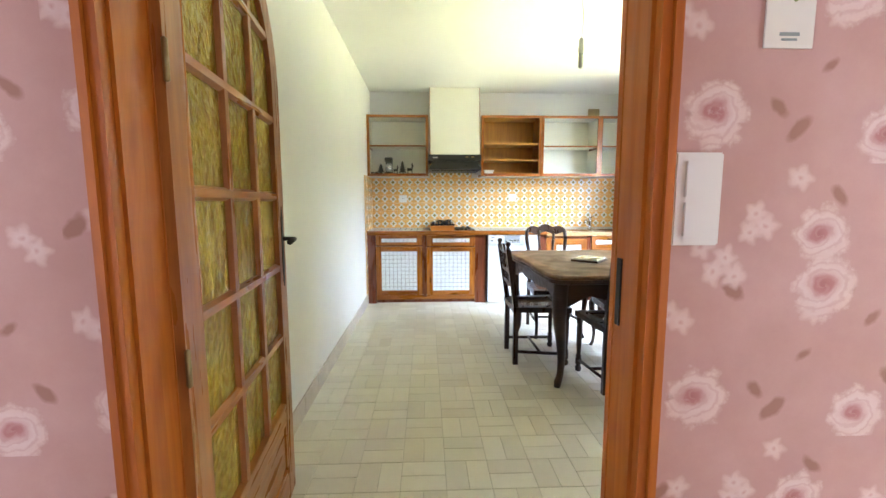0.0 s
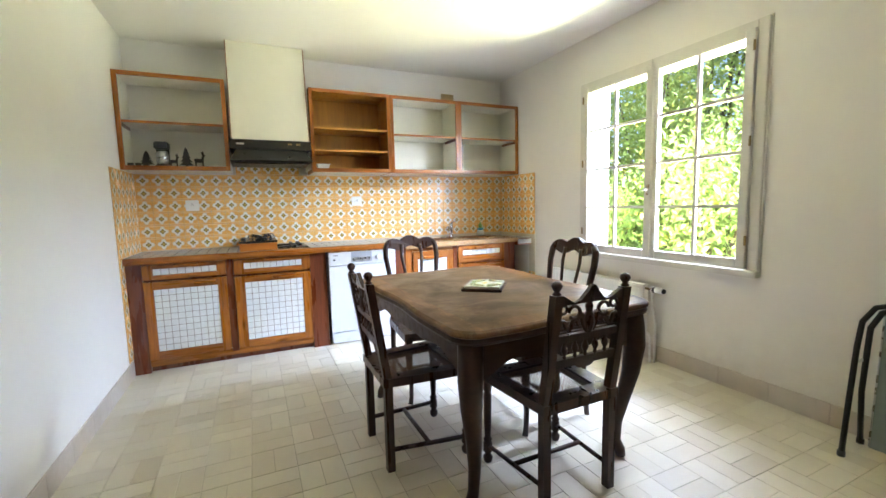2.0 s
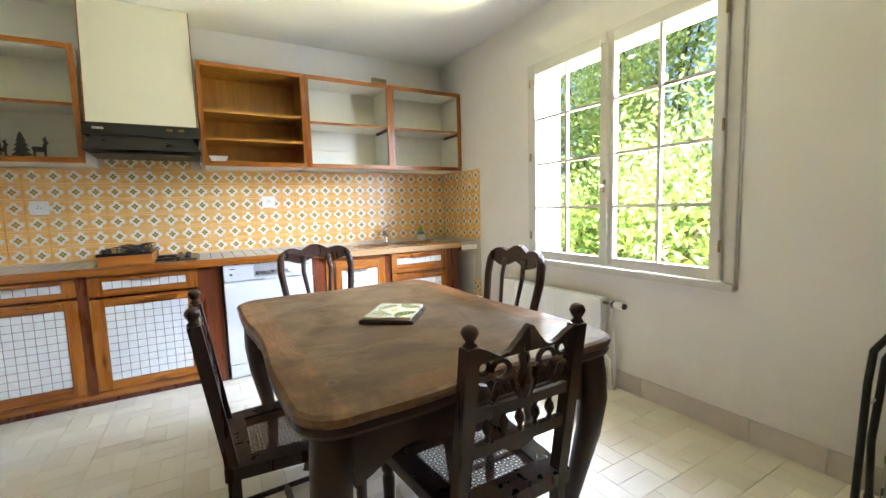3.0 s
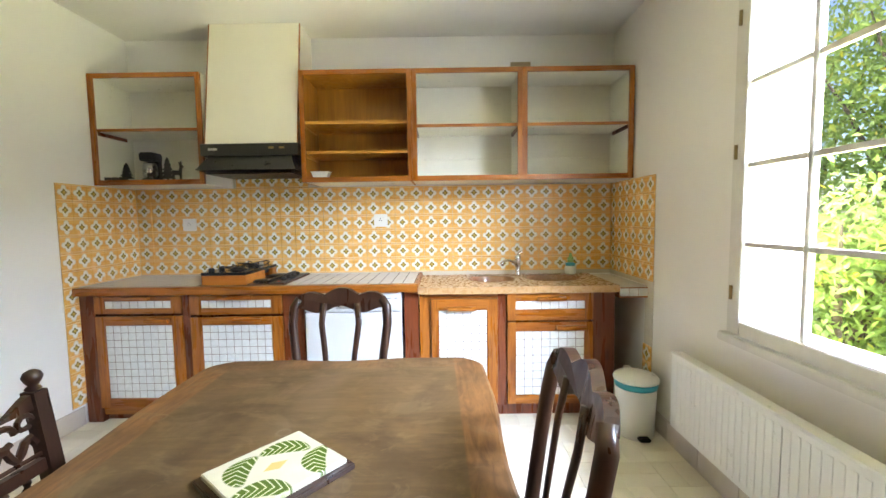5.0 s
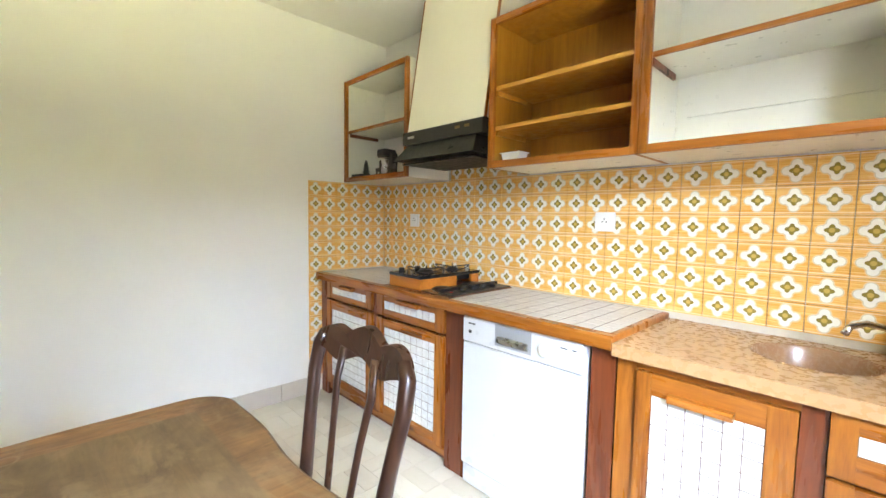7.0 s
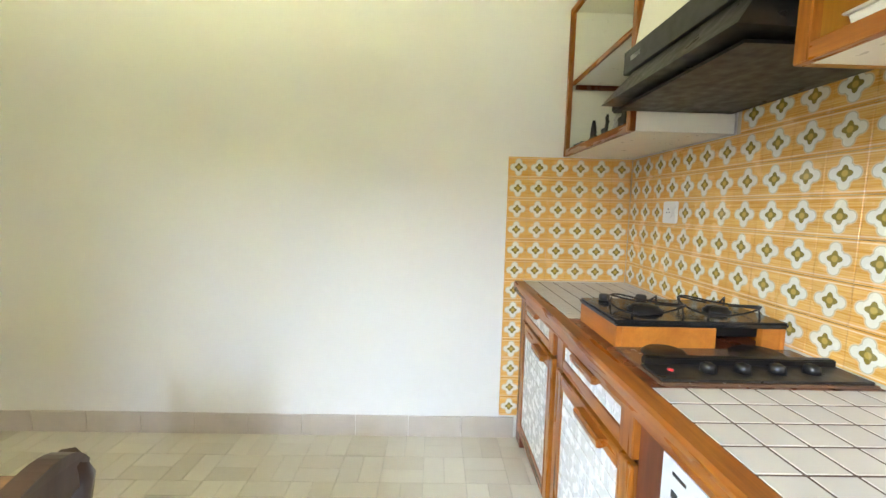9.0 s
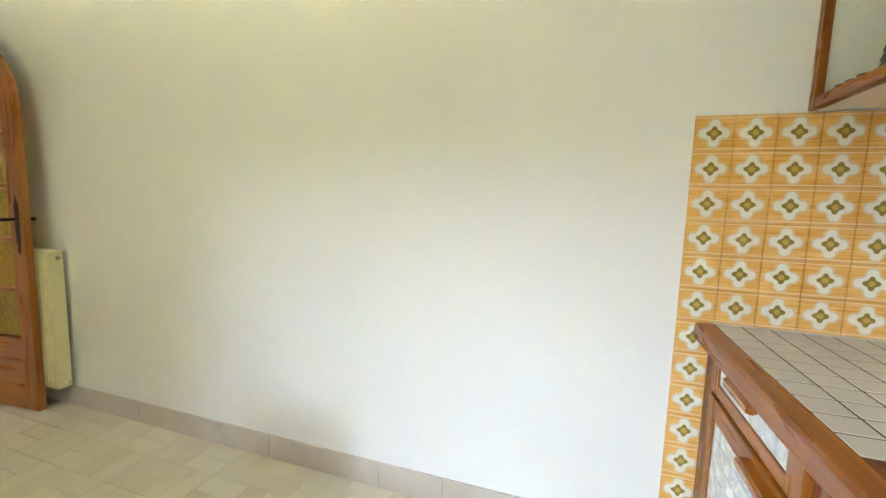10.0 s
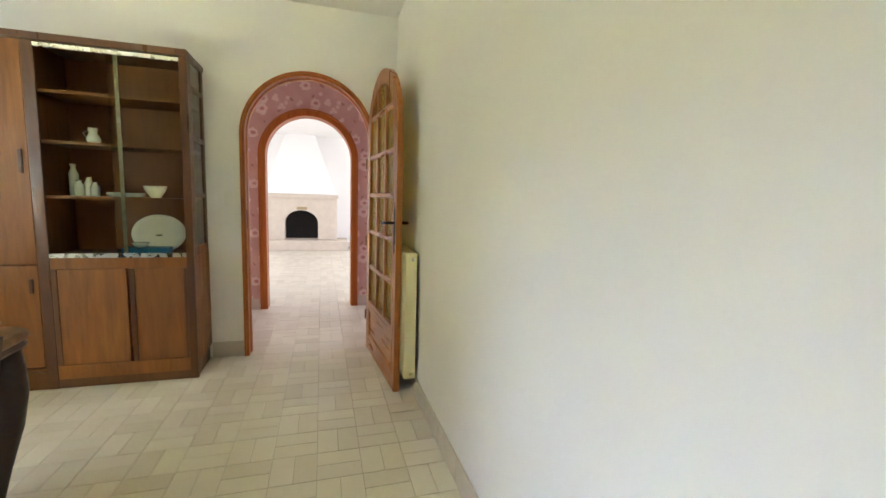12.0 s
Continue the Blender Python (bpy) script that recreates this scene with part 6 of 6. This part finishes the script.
# ---- the dresser by the doorway ----
def dresser():
    root = thing("glazed_dresser", (0, 0, 0), "large brown wooden dresser with sliding glass and panelled doors", "dresser")
    x0, xm, x1, y0, y1, top = 0.795, 1.605, 2.62, 0.892, 1.265, 2.13
    box("plinth", (x0 + 0.01, y0 + 0.02, 0.0), (x1 - 0.01, y1 - 0.006, 0.115), DRESSER_DARK, root, bevel=0.003)
    box("cornice", (x0 - 0.006, y0, top - 0.03), (x1 + 0.006, y1 + 0.012, top + 0.012), DRESSER_DARK, root, bevel=0.005)
    box("base_side", (x0, y0, 0.115), (x0 + 0.02, y1 - 0.022, 0.84), DRESSER_WOOD, root)
    box("base_side", (x1 - 0.02, y0, 0.115), (x1, y1 - 0.022, top - 0.03), DRESSER_WOOD, root)
    box("partition", (xm - 0.01, y0 + 0.01, 0.115), (xm + 0.01, y1 - 0.025, top - 0.03), DRESSER_WOOD, root)
    box("back_panel", (x0 + 0.02, y0, 0.115), (x1 - 0.02, y0 + 0.008, top - 0.03), DRESSER_WOOD, root)
    box("base_floor", (x0 + 0.02, y0 + 0.008, 0.115), (x1 - 0.02, y1 - 0.03, 0.13), DRESSER_WOOD, root)
    box("counter_board", (x0 + 0.02, y0 + 0.008, 0.815), (xm - 0.01, y1 - 0.03, 0.845), DRESSER_WOOD, root)
    box("front_post", (x0, y1 - 0.022, 0.0), (x0 + 0.045, y1, top - 0.03), DRESSER_DARK, root, bevel=0.003)
    box("front_post", (xm - 0.03, y1 - 0.022, 0.0), (xm + 0.03, y1, top - 0.03), DRESSER_DARK, root, bevel=0.003)
    box("front_rail", (x0 + 0.045, y1 - 0.021, 0.765), (xm - 0.03, y1 - 0.001, 0.835), DRESSER_WOOD, root, bevel=0.002)
    box("front_rail", (x0 + 0.045, y1 - 0.021, 0.06), (xm - 0.03, y1 - 0.001, 0.150), DRESSER_WOOD, root, bevel=0.002)
    box("glass_track", (x0 + 0.045, y1 - 0.018, 0.836), (xm - 0.03, y1 + 0.002, 0.862), STEEL, root, "bright aluminium sliding track")
    box("glass_track", (x0 + 0.045, y1 - 0.018, top - 0.062), (xm - 0.03, y1 + 0.002, top - 0.040), STEEL, root, "bright aluminium sliding track")
    for a, b, y in ((x0 + 0.046, 1.225, y1 - 0.010), (1.165, xm - 0.031, y1 - 0.016)):
        ob = box("sliding_glass", (a, y - 0.002, 0.860), (b, y + 0.002, top - 0.060), DRESSER_GLASS, root)
        ob.visible_shadow = False
    box("glass_edge_strip", (1.168, y1 - 0.013, 0.862), (1.190, y1 - 0.0125, top - 0.062), DIM_STRIP, root, "pale strip where the sliding panes overlap")
    for a, b in ((x0 + 0.045, 1.145), (1.165, xm - 0.03)):
        box("lower_door", (a + 0.02, y1 - 0.020, 0.152), (b - 0.005, y1 - 0.006, 0.763), DRESSER_WOOD, root, bevel=0.002)
    for a, b in ((1.141, 1.169), (xm - 0.058, xm - 0.030), (x0 + 0.045, x0 + 0.065)):
        box("door_stile", (a, y1 - 0.020, 0.151), (b, y1 + 0.001, 0.764), DRESSER_DARK, root, bevel=0.002)
    for k in range(2):
        a, b = xm + 0.031 + k * 0.475, xm + 0.031 + (k + 1) * 0.475 - 0.006
        box("upper_door", (a, y1 - 0.020, 0.80), (b, y1 - 0.001, top - 0.032), DRESSER_WOOD, root, bevel=0.003)
        box("lower_door", (a, y1 - 0.020, 0.150), (b, y1 - 0.001, 0.790), DRESSER_WOOD, root, bevel=0.003)
        box("pull", (a + 0.025, y1 - 0.001, 1.34), (a + 0.045, y1 + 0.014, 1.48), DRESSER_DARK, root, bevel=0.004)
        box("pull", (a + 0.025, y1 - 0.001, 0.62), (a + 0.045, y1 + 0.014, 0.71), DRESSER_DARK, root, bevel=0.004)
    # glazed end with a scalloped post
    zs = wave(0.845, top - 0.03, 60)
    loop = [(y1 - 0.023, zs[0]), (y1 - 0.023, zs[-1])] + [(y1 - 0.078 - 0.007 * abs(math.sin((z - 0.845) * 28)), z) for z in zs[::-1]]
    prism("scalloped_post", loop, x0 + 0.001, x0 + 0.019, DRESSER_DARK, root, axes=(1, 2, 0))
    box("end_post", (x0 + 0.001, y0 + 0.008, 0.845), (x0 + 0.019, y0 + 0.048, top - 0.03), DRESSER_DARK, root)
    for z in (1.225, 1.60, 1.92):
        box("end_bar", (x0 + 0.002, y0 + 0.048, z), (x0 + 0.018, y1 - 0.078, z + 0.03), DRESSER_DARK, root)
    box("end_rail", (x0 + 0.0005, y0 + 0.048, 0.845), (x0 + 0.0195, y1 - 0.078, 0.895), DRESSER_WOOD, root)
    ob = box("end_glass", (x0 + 0.008, y0 + 0.045, 0.89), (x0 + 0.012, y1 - 0.075, top - 0.03), DRESSER_GLASS, root)
    ob.visible_shadow = False
    for z in (1.215, 1.545, 1.84):
        box("shelf", (x0 + 0.02, y0 + 0.008, z - 0.018), (xm - 0.01, y1 - 0.045, z), DRESSER_WOOD, root)
    # what stands in it
    y = 1.10
    tray = thing("oval_tray", (1.045, y - 0.02, 0.985), "oval pale serving dish standing upright in the dresser", "dish")
    bm = bmesh.new()
    turn_into(bm, [(0.02, 0.006), (0.085, 0.004), (0.10, 0.010), (0.128, 0.018), (0.130, 0.013), (0.09, 0.0), (0.02, 0.0)], (0, 0, 0), 32)
    bm.transform(Matrix.Diagonal((1.25, 1.0, 1.0, 1.0)))
    bm.transform(Matrix.Rotation(radians(-80), 4, "X"))
    part("dish_body", bm, PLATE_WHITE, tray, smooth=True)
    turned("centre_mark", [(0.018, -0.018), (0.020, -0.012)], (0, 0.018, 0.006), BLACK_PLASTIC, tray)
    tray.location.z = 0.845 + 0.128
    blue = thing("blue_tray", (1.09, 1.165, 0.845), "blue plastic tray with small things in the dresser", "tray")
    prism("tray_body", [(-0.125, 0.0), (-0.13, 0.045), (0.13, 0.045), (0.125, 0.0)], -0.055, 0.055, PAN_BLUE, blue, bevel=0.003)
    turned("bowl_inside", [(0.03, 0.046), (0.05, 0.075), (0.048, 0.077)], (0.04, 0, 0), GLASSWARE, blue)
    bowl = thing("white_bowl", (1.045, 1.12, 1.215), "white china bowl on a dresser shelf", "bowl")
    turned("bowl_body", [(0.03, 0), (0.032, 0.008), (0.06, 0.05), (0.068, 0.078), (0.064, 0.078), (0.04, 0.02)], (0, 0, 0), PLATE_WHITE, bowl, sides=24)
    turned("bowl_foot", [(0.033, 0), (0.033, 0.005)], (0, 0, 0), PLATE_WHITE, bowl)
    plates = thing("plate_stack", (1.21, 1.12, 1.215), "short stack of white plates on a dresser shelf", "plates")
    for k in range(3):
        turned("plate", [(0.06, 0.008 * k), (0.105, 0.010 + 0.008 * k), (0.103, 0.013 + 0.008 * k)], (0, 0, 0), PLATE_WHITE, plates, sides=24)
    for k, (gx, gh) in enumerate(((1.42, 0.12), (1.46, 0.10), (1.50, 0.20), (1.375, 0.09))):
        g = thing("glass_jar", (gx, 1.10 + 0.03 * (k % 2), 1.215), "pale glass jar among others on a dresser shelf", "jar", "glass jars in the dresser")
        turned("jar", [(0.022, 0), (0.026, 0.01), (0.026, gh * 0.7), (0.014, gh * 0.85), (0.014, gh * 0.95)], (0, 0, 0), GLASSWARE, g)
        turned("lid", [(0.017, gh * 0.95), (0.017, gh)], (0, 0, 0), STEEL, g)
    jug = thing("glass_jug", (1.38, 1.10, 1.545), "pale glass jug on an upper dresser shelf", "jug")
    turned("jug_body", [(0.03, 0), (0.04, 0.03), (0.022, 0.07), (0.028, 0.10)], (0, 0, 0), GLASSWARE, jug)
    bar("jug_handle", [(0.026, 0, 0.085), (0.055, 0, 0.07), (0.036, 0, 0.035)], 0.004, GLASSWARE, jug)


dresser()


def switch_plate(name, place, w, h, facing, label, keys):
    root = thing(name, place, label, "light switch")
    s = facing
    box("plate", (-w / 2, min(0, s * 0.010), -h / 2), (w / 2, max(0, s * 0.010), h / 2), PLASTIC_WHITE, root, bevel=0.003)
    for k in range(keys):
        z0 = -h / 2 + h * (0.10 + 0.86 * k / keys)
        z1 = z0 + h * 0.80 / keys - 0.004
        box("rocker", (-w * 0.30, min(s * 0.0105, s * 0.0145), z0), (w * 0.34, max(s * 0.0105, s * 0.0145), z1), PLASTIC_WHITE, root, bevel=0.0015)


switch_plate("light_switch", (0.620, YH - 0.001, 1.260), 0.088, 0.166, -1, "white double light switch on the pink wallpaper", 2)
switch_plate("light_switch", (0.650, YN + 0.001, 1.22), 0.062, 0.115, 1, "white light switch on the wall between door and dresser", 2)
card = thing("plant_card", (0.768, YH - 0.001, 1.573), "cream card with a pressed green leaf on the pink wallpaper", "wall card")
box("card_sheet", (-0.044, -0.003, -0.05), (0.044, 0, 0.06), CARD, card)
prism("leaf_shape", [(-0.005, 0.055), (0.012, 0.045), (0.032, 0.052), (0.022, 0.035), (0.006, 0.026), (-0.006, 0.038)], -0.005, -0.0032, LEAVES, card)
box("text_bar", (-0.018, -0.0038, -0.030), (0.018, -0.0032, -0.024), GREY_PANEL, card)
box("text_bar", (-0.014, -0.0038, -0.038), (0.014, -0.0032, -0.034), GREY_PANEL, card)


# ---- living room beyond the hall ----
def fireplace():
    root = thing("stone_fireplace", (0, 0, 0), "pale stone fireplace with an arched black opening and a wide mantel", "fireplace")
    yf, yb = -5.90, LY0 + 0.001
    x0, x1, cx, r, z0, zt = -0.36, 1.28, 0.445, 0.372, 0.235, 1.205
    rise = 0.30
    bm = bmesh.new()
    box_into(bm, (x0, yb, z0), (cx - r, yf, zt))
    box_into(bm, (cx + r, yb, z0), (x1, yf, zt))
    n = 20
    pts = [(cx - r * math.cos(math.pi * i / n), 0.62 + rise * math.sin(math.pi * i / n)) for i in range(n + 1)]
    for (xa, za), (xb, zb) in zip(pts, pts[1:]):
        prism_into(bm, [(xa, za), (xb, zb), (xb, zt), (xa, zt)], yb, yf)
    part("surround", bm, STONE, root)
    box("hearth", (x0 - 0.25, yb, 0.0), (x1 + 0.25, yf + 0.30, z0 - 0.002), STONE, root, bevel=0.01)
    box("mantel", (x0 - 0.03, yb, zt + 0.001), (x1 + 0.03, yf + 0.05, zt + 0.09), STONE, root, bevel=0.008)
    box("firebox", (cx - r - 0.01, yb + 0.02, z0), (cx + r + 0.01, yb + 0.06, 0.93), SOOT, root)
    box("soot_mark", (cx - 0.13, yf + 0.001, 0.935), (cx + 0.10, yf + 0.004, 1.00), VENT_TAN, root, "brown smoke stain")
    bm = bmesh.new()
    lo = [(x0 + 0.02, yb), (x1 - 0.02, yb), (x1 - 0.02, yf + 0.01), (x0 + 0.02, yf + 0.01)]
    hi = [(0.14, yb), (0.78, yb), (0.78, -6.10), (0.14, -6.10)]
    a = [bm.verts.new((*p, zt + 0.091)) for p in lo]
    b = [bm.verts.new((*p, ZC - 0.002)) for p in hi]
    for k in range(4):
        bm.faces.new((a[k], a[(k + 1) % 4], b[(k + 1) % 4], b[k]))
    bm.faces.new(a[::-1])
    bm.faces.new(b)
    part("chimney_breast", bm, WHITE_WALL, root)
    lamp = thing("wall_lamp", (-1.02, LY0 + 0.001, 1.75), "small wall lamp with two arms beside the fireplace", "wall lamp")
    box("back_plate", (-0.03, 0, -0.05), (0.03, 0.015, 0.05), BRASS, lamp, bevel=0.003)
    for s in (-1, 1):
        bar("arm", [(0, 0.01, 0), (s * 0.06, 0.06, -0.03), (s * 0.11, 0.07, 0.01)], 0.006, BRASS, lamp)
        turned("candle", [(0.018, 0), (0.011, 0.01), (0.011, 0.07)], (s * 0.11, 0.07, 0.01), PLASTIC_WHITE, lamp, sides=10)


fireplace()


# ---- skirtings ----
def skirting(x0, y0, x1, y1, inward, name="baseboard"):
    """A run of beige skirting tiles against a wall; inward is the side on which the room lies."""
    length = math.hypot(x1 - x0, y1 - y0)
    count = max(1, round(length / 0.30))
    step = length / count
    root = structure(new(name), "beige tiled skirting")
    ux, uy = (x1 - x0) / length, (y1 - y0) / length
    turn = math.degrees(math.atan2(uy, ux))
    mesh = piece_mesh("skirting_tile", (step - 0.003, 0.010, SKIRT), SKIRT_TILE, 0.0015)
    for k in range(count):
        d = (k + 0.5) * step
        piece("tile", mesh, (x0 + ux * d + inward[0] * 0.0055, y0 + uy * d + inward[1] * 0.0055, SKIRT / 2), root, (0, 0, turn))


skirting(XL, YN + 0.02, XL, 5.07, (1, 0))
skirting(XR, YN + 0.02, XR, 5.08, (-1, 0))
skirting(0.570, YN, 0.792, YN, (0, 1))
skirting(HX0, INNER_Y, INNER_X - INNER_R - 0.07, INNER_Y, (0, 1))
skirting(INNER_X + INNER_R + 0.07, INNER_Y, HX1, INNER_Y, (0, 1))
skirting(LX0, LY0, -0.62, LY0, (0, 1))


# ---- wall tiles and floor tiles ----
def wall_tiles():
    w = 0.1105
    mesh = piece_mesh("flower_tile", (w - 0.0016, 0.006, w - 0.0016), PATTERN, 0.001)
    z0 = 0.906
    structure(box("tile_joints_back", (XL + 0.0005, YB - 0.006, z0 - 0.03), (XR - 0.0005, YB - 0.0005, z0 + 6 * w), PALE_GROUT), "pale joints between the orange wall tiles")
    n = round((XR - XL - 0.016) / w)
    dx = (XR - XL - 0.016) / n
    for i in range(n):
        for j in range(6):
            piece("tile", mesh, (XL + 0.008 + (i + 0.5) * dx, YB - 0.0085, z0 + (j + 0.5) * w), wall_back)
    structure(box("tile_joints_hood", (0.162, YB - 0.006, z0 + 6 * w + 0.0005), (0.818, YB - 0.0005, z0 + 8 * w), PALE_GROUT), "pale joints between the orange wall tiles behind the hood")
    for i in range(n):
        cx = XL + 0.008 + (i + 0.5) * dx
        if 0.20 < cx < 0.78:
            for j in (6, 7):
                piece("tile", mesh, (cx, YB - 0.0085, z0 + (j + 0.5) * w), wall_back)
    for wall, x, s in ((wall_left, XL, 1), (wall_right, XR, -1)):
        bm = bmesh.new()
        box_into(bm, (min(x, x + s * 0.0045), 4.985, z0 - 0.03), (max(x, x + s * 0.0045), YB - 0.007, z0 + 6 * w))
        low = z0 - 7 * w
        box_into(bm, (min(x, x + s * 0.0045), 4.985, low if s > 0 else 0.16), (max(x, x + s * 0.0045), 5.083, z0 - 0.0305))
        structure(part("tile_joints_side", bm, PALE_GROUT), "pale joints between the orange wall tiles")
        for i in range(6):
            for j in range(6):
                piece("tile", mesh, (x + s * 0.0065, 4.983 + (i + 0.5) * w, z0 + (j + 0.5) * w), wall, (0, 0, 90 * s))
        for j in range(7 if s > 0 else 0):
            piece("tile", mesh, (x + s * 0.0065, 4.983 + 0.5 * w, z0 - (j + 0.5) * w), wall, (0, 0, 90 * s))
        for j in range(3 if s < 0 else 0):
            piece("tile", mesh, (x + s * 0.0065, 4.983 + 0.5 * w, 0.16 + (j + 0.5) * w), wall, (0, 0, 90 * s))


wall_tiles()


def floor_tiles():
    """Basket-woven pairs of 10 x 20 cm tiles; the 300 nearest the walk are pieces of their own."""
    cell, g = 0.204, 0.0022
    rng = random.Random(11)
    long_x = piece_mesh("floor_tile_mesh", (cell - g, cell / 2 - g, 0.008), FLOOR_PIECE, 0.001)
    rest = bmesh.new()
    count = 0
    for i in range(-16, 20):
        for j in range(-32, 28):
            cx, cy = -0.50 + i * cell, 1.0 + j * cell
            kitchen = XL < cx + 0.1 and cx - 0.1 < XR and YN - 0.2 < cy < YB
            hall = HX0 < cx < HX1 and -0.66 < cy <= YN - 0.2 + 0.001
            living = cy < -0.66 and LX0 < cx < LX1 and LY0 < cy
            if not (kitchen or hall or living):
                continue
            own = -0.55 < cx < 2.0 and 0.9 < cy < 3.5
            for k in (-1, 1):
                turn = (i + j) % 2
                px, py = (cx, cy + k * cell / 4) if turn else (cx + k * cell / 4, cy)
                dz = rng.uniform(-0.0003, 0.0003)
                if own and count < 300:
                    piece("tile", long_x, (px, py, -0.004 + dz), floor, (rng.uniform(-0.05, 0.05), rng.uniform(-0.05, 0.05), 0 if turn else 90))
                    count += 1
                else:
                    hx, hy = (cell - g) / 2, (cell / 2 - g) / 2
                    if not turn:
                        hx, hy = hy, hx
                    t = [dz + rng.uniform(-0.0002, 0.0002) for _ in range(4)]
                    top = [rest.verts.new((px + a * hx, py + b * hy, 0.0 + h)) for (a, b), h in zip(((-1, -1), (1, -1), (1, 1), (-1, 1)), t)]
                    low = [rest.verts.new((px + a * (hx + 0.0008), py + b * (hy + 0.0008), -0.006)) for a, b in ((-1, -1), (1, -1), (1, 1), (-1, 1))]
                    rest.faces.new(top)
                    for m in range(4):
                        rest.faces.new((low[m], low[(m + 1) % 4], top[(m + 1) % 4], top[m]))
    me = bpy.data.meshes.new("floor_tiles")
    rest.to_mesh(me)
    rest.free()
    me.materials.append(FLOOR_REST)
    tagged(new("floor_tiles", me), "beige basket-woven floor tiles in kitchen, hall and living room", kind="stuff")


floor_tiles()
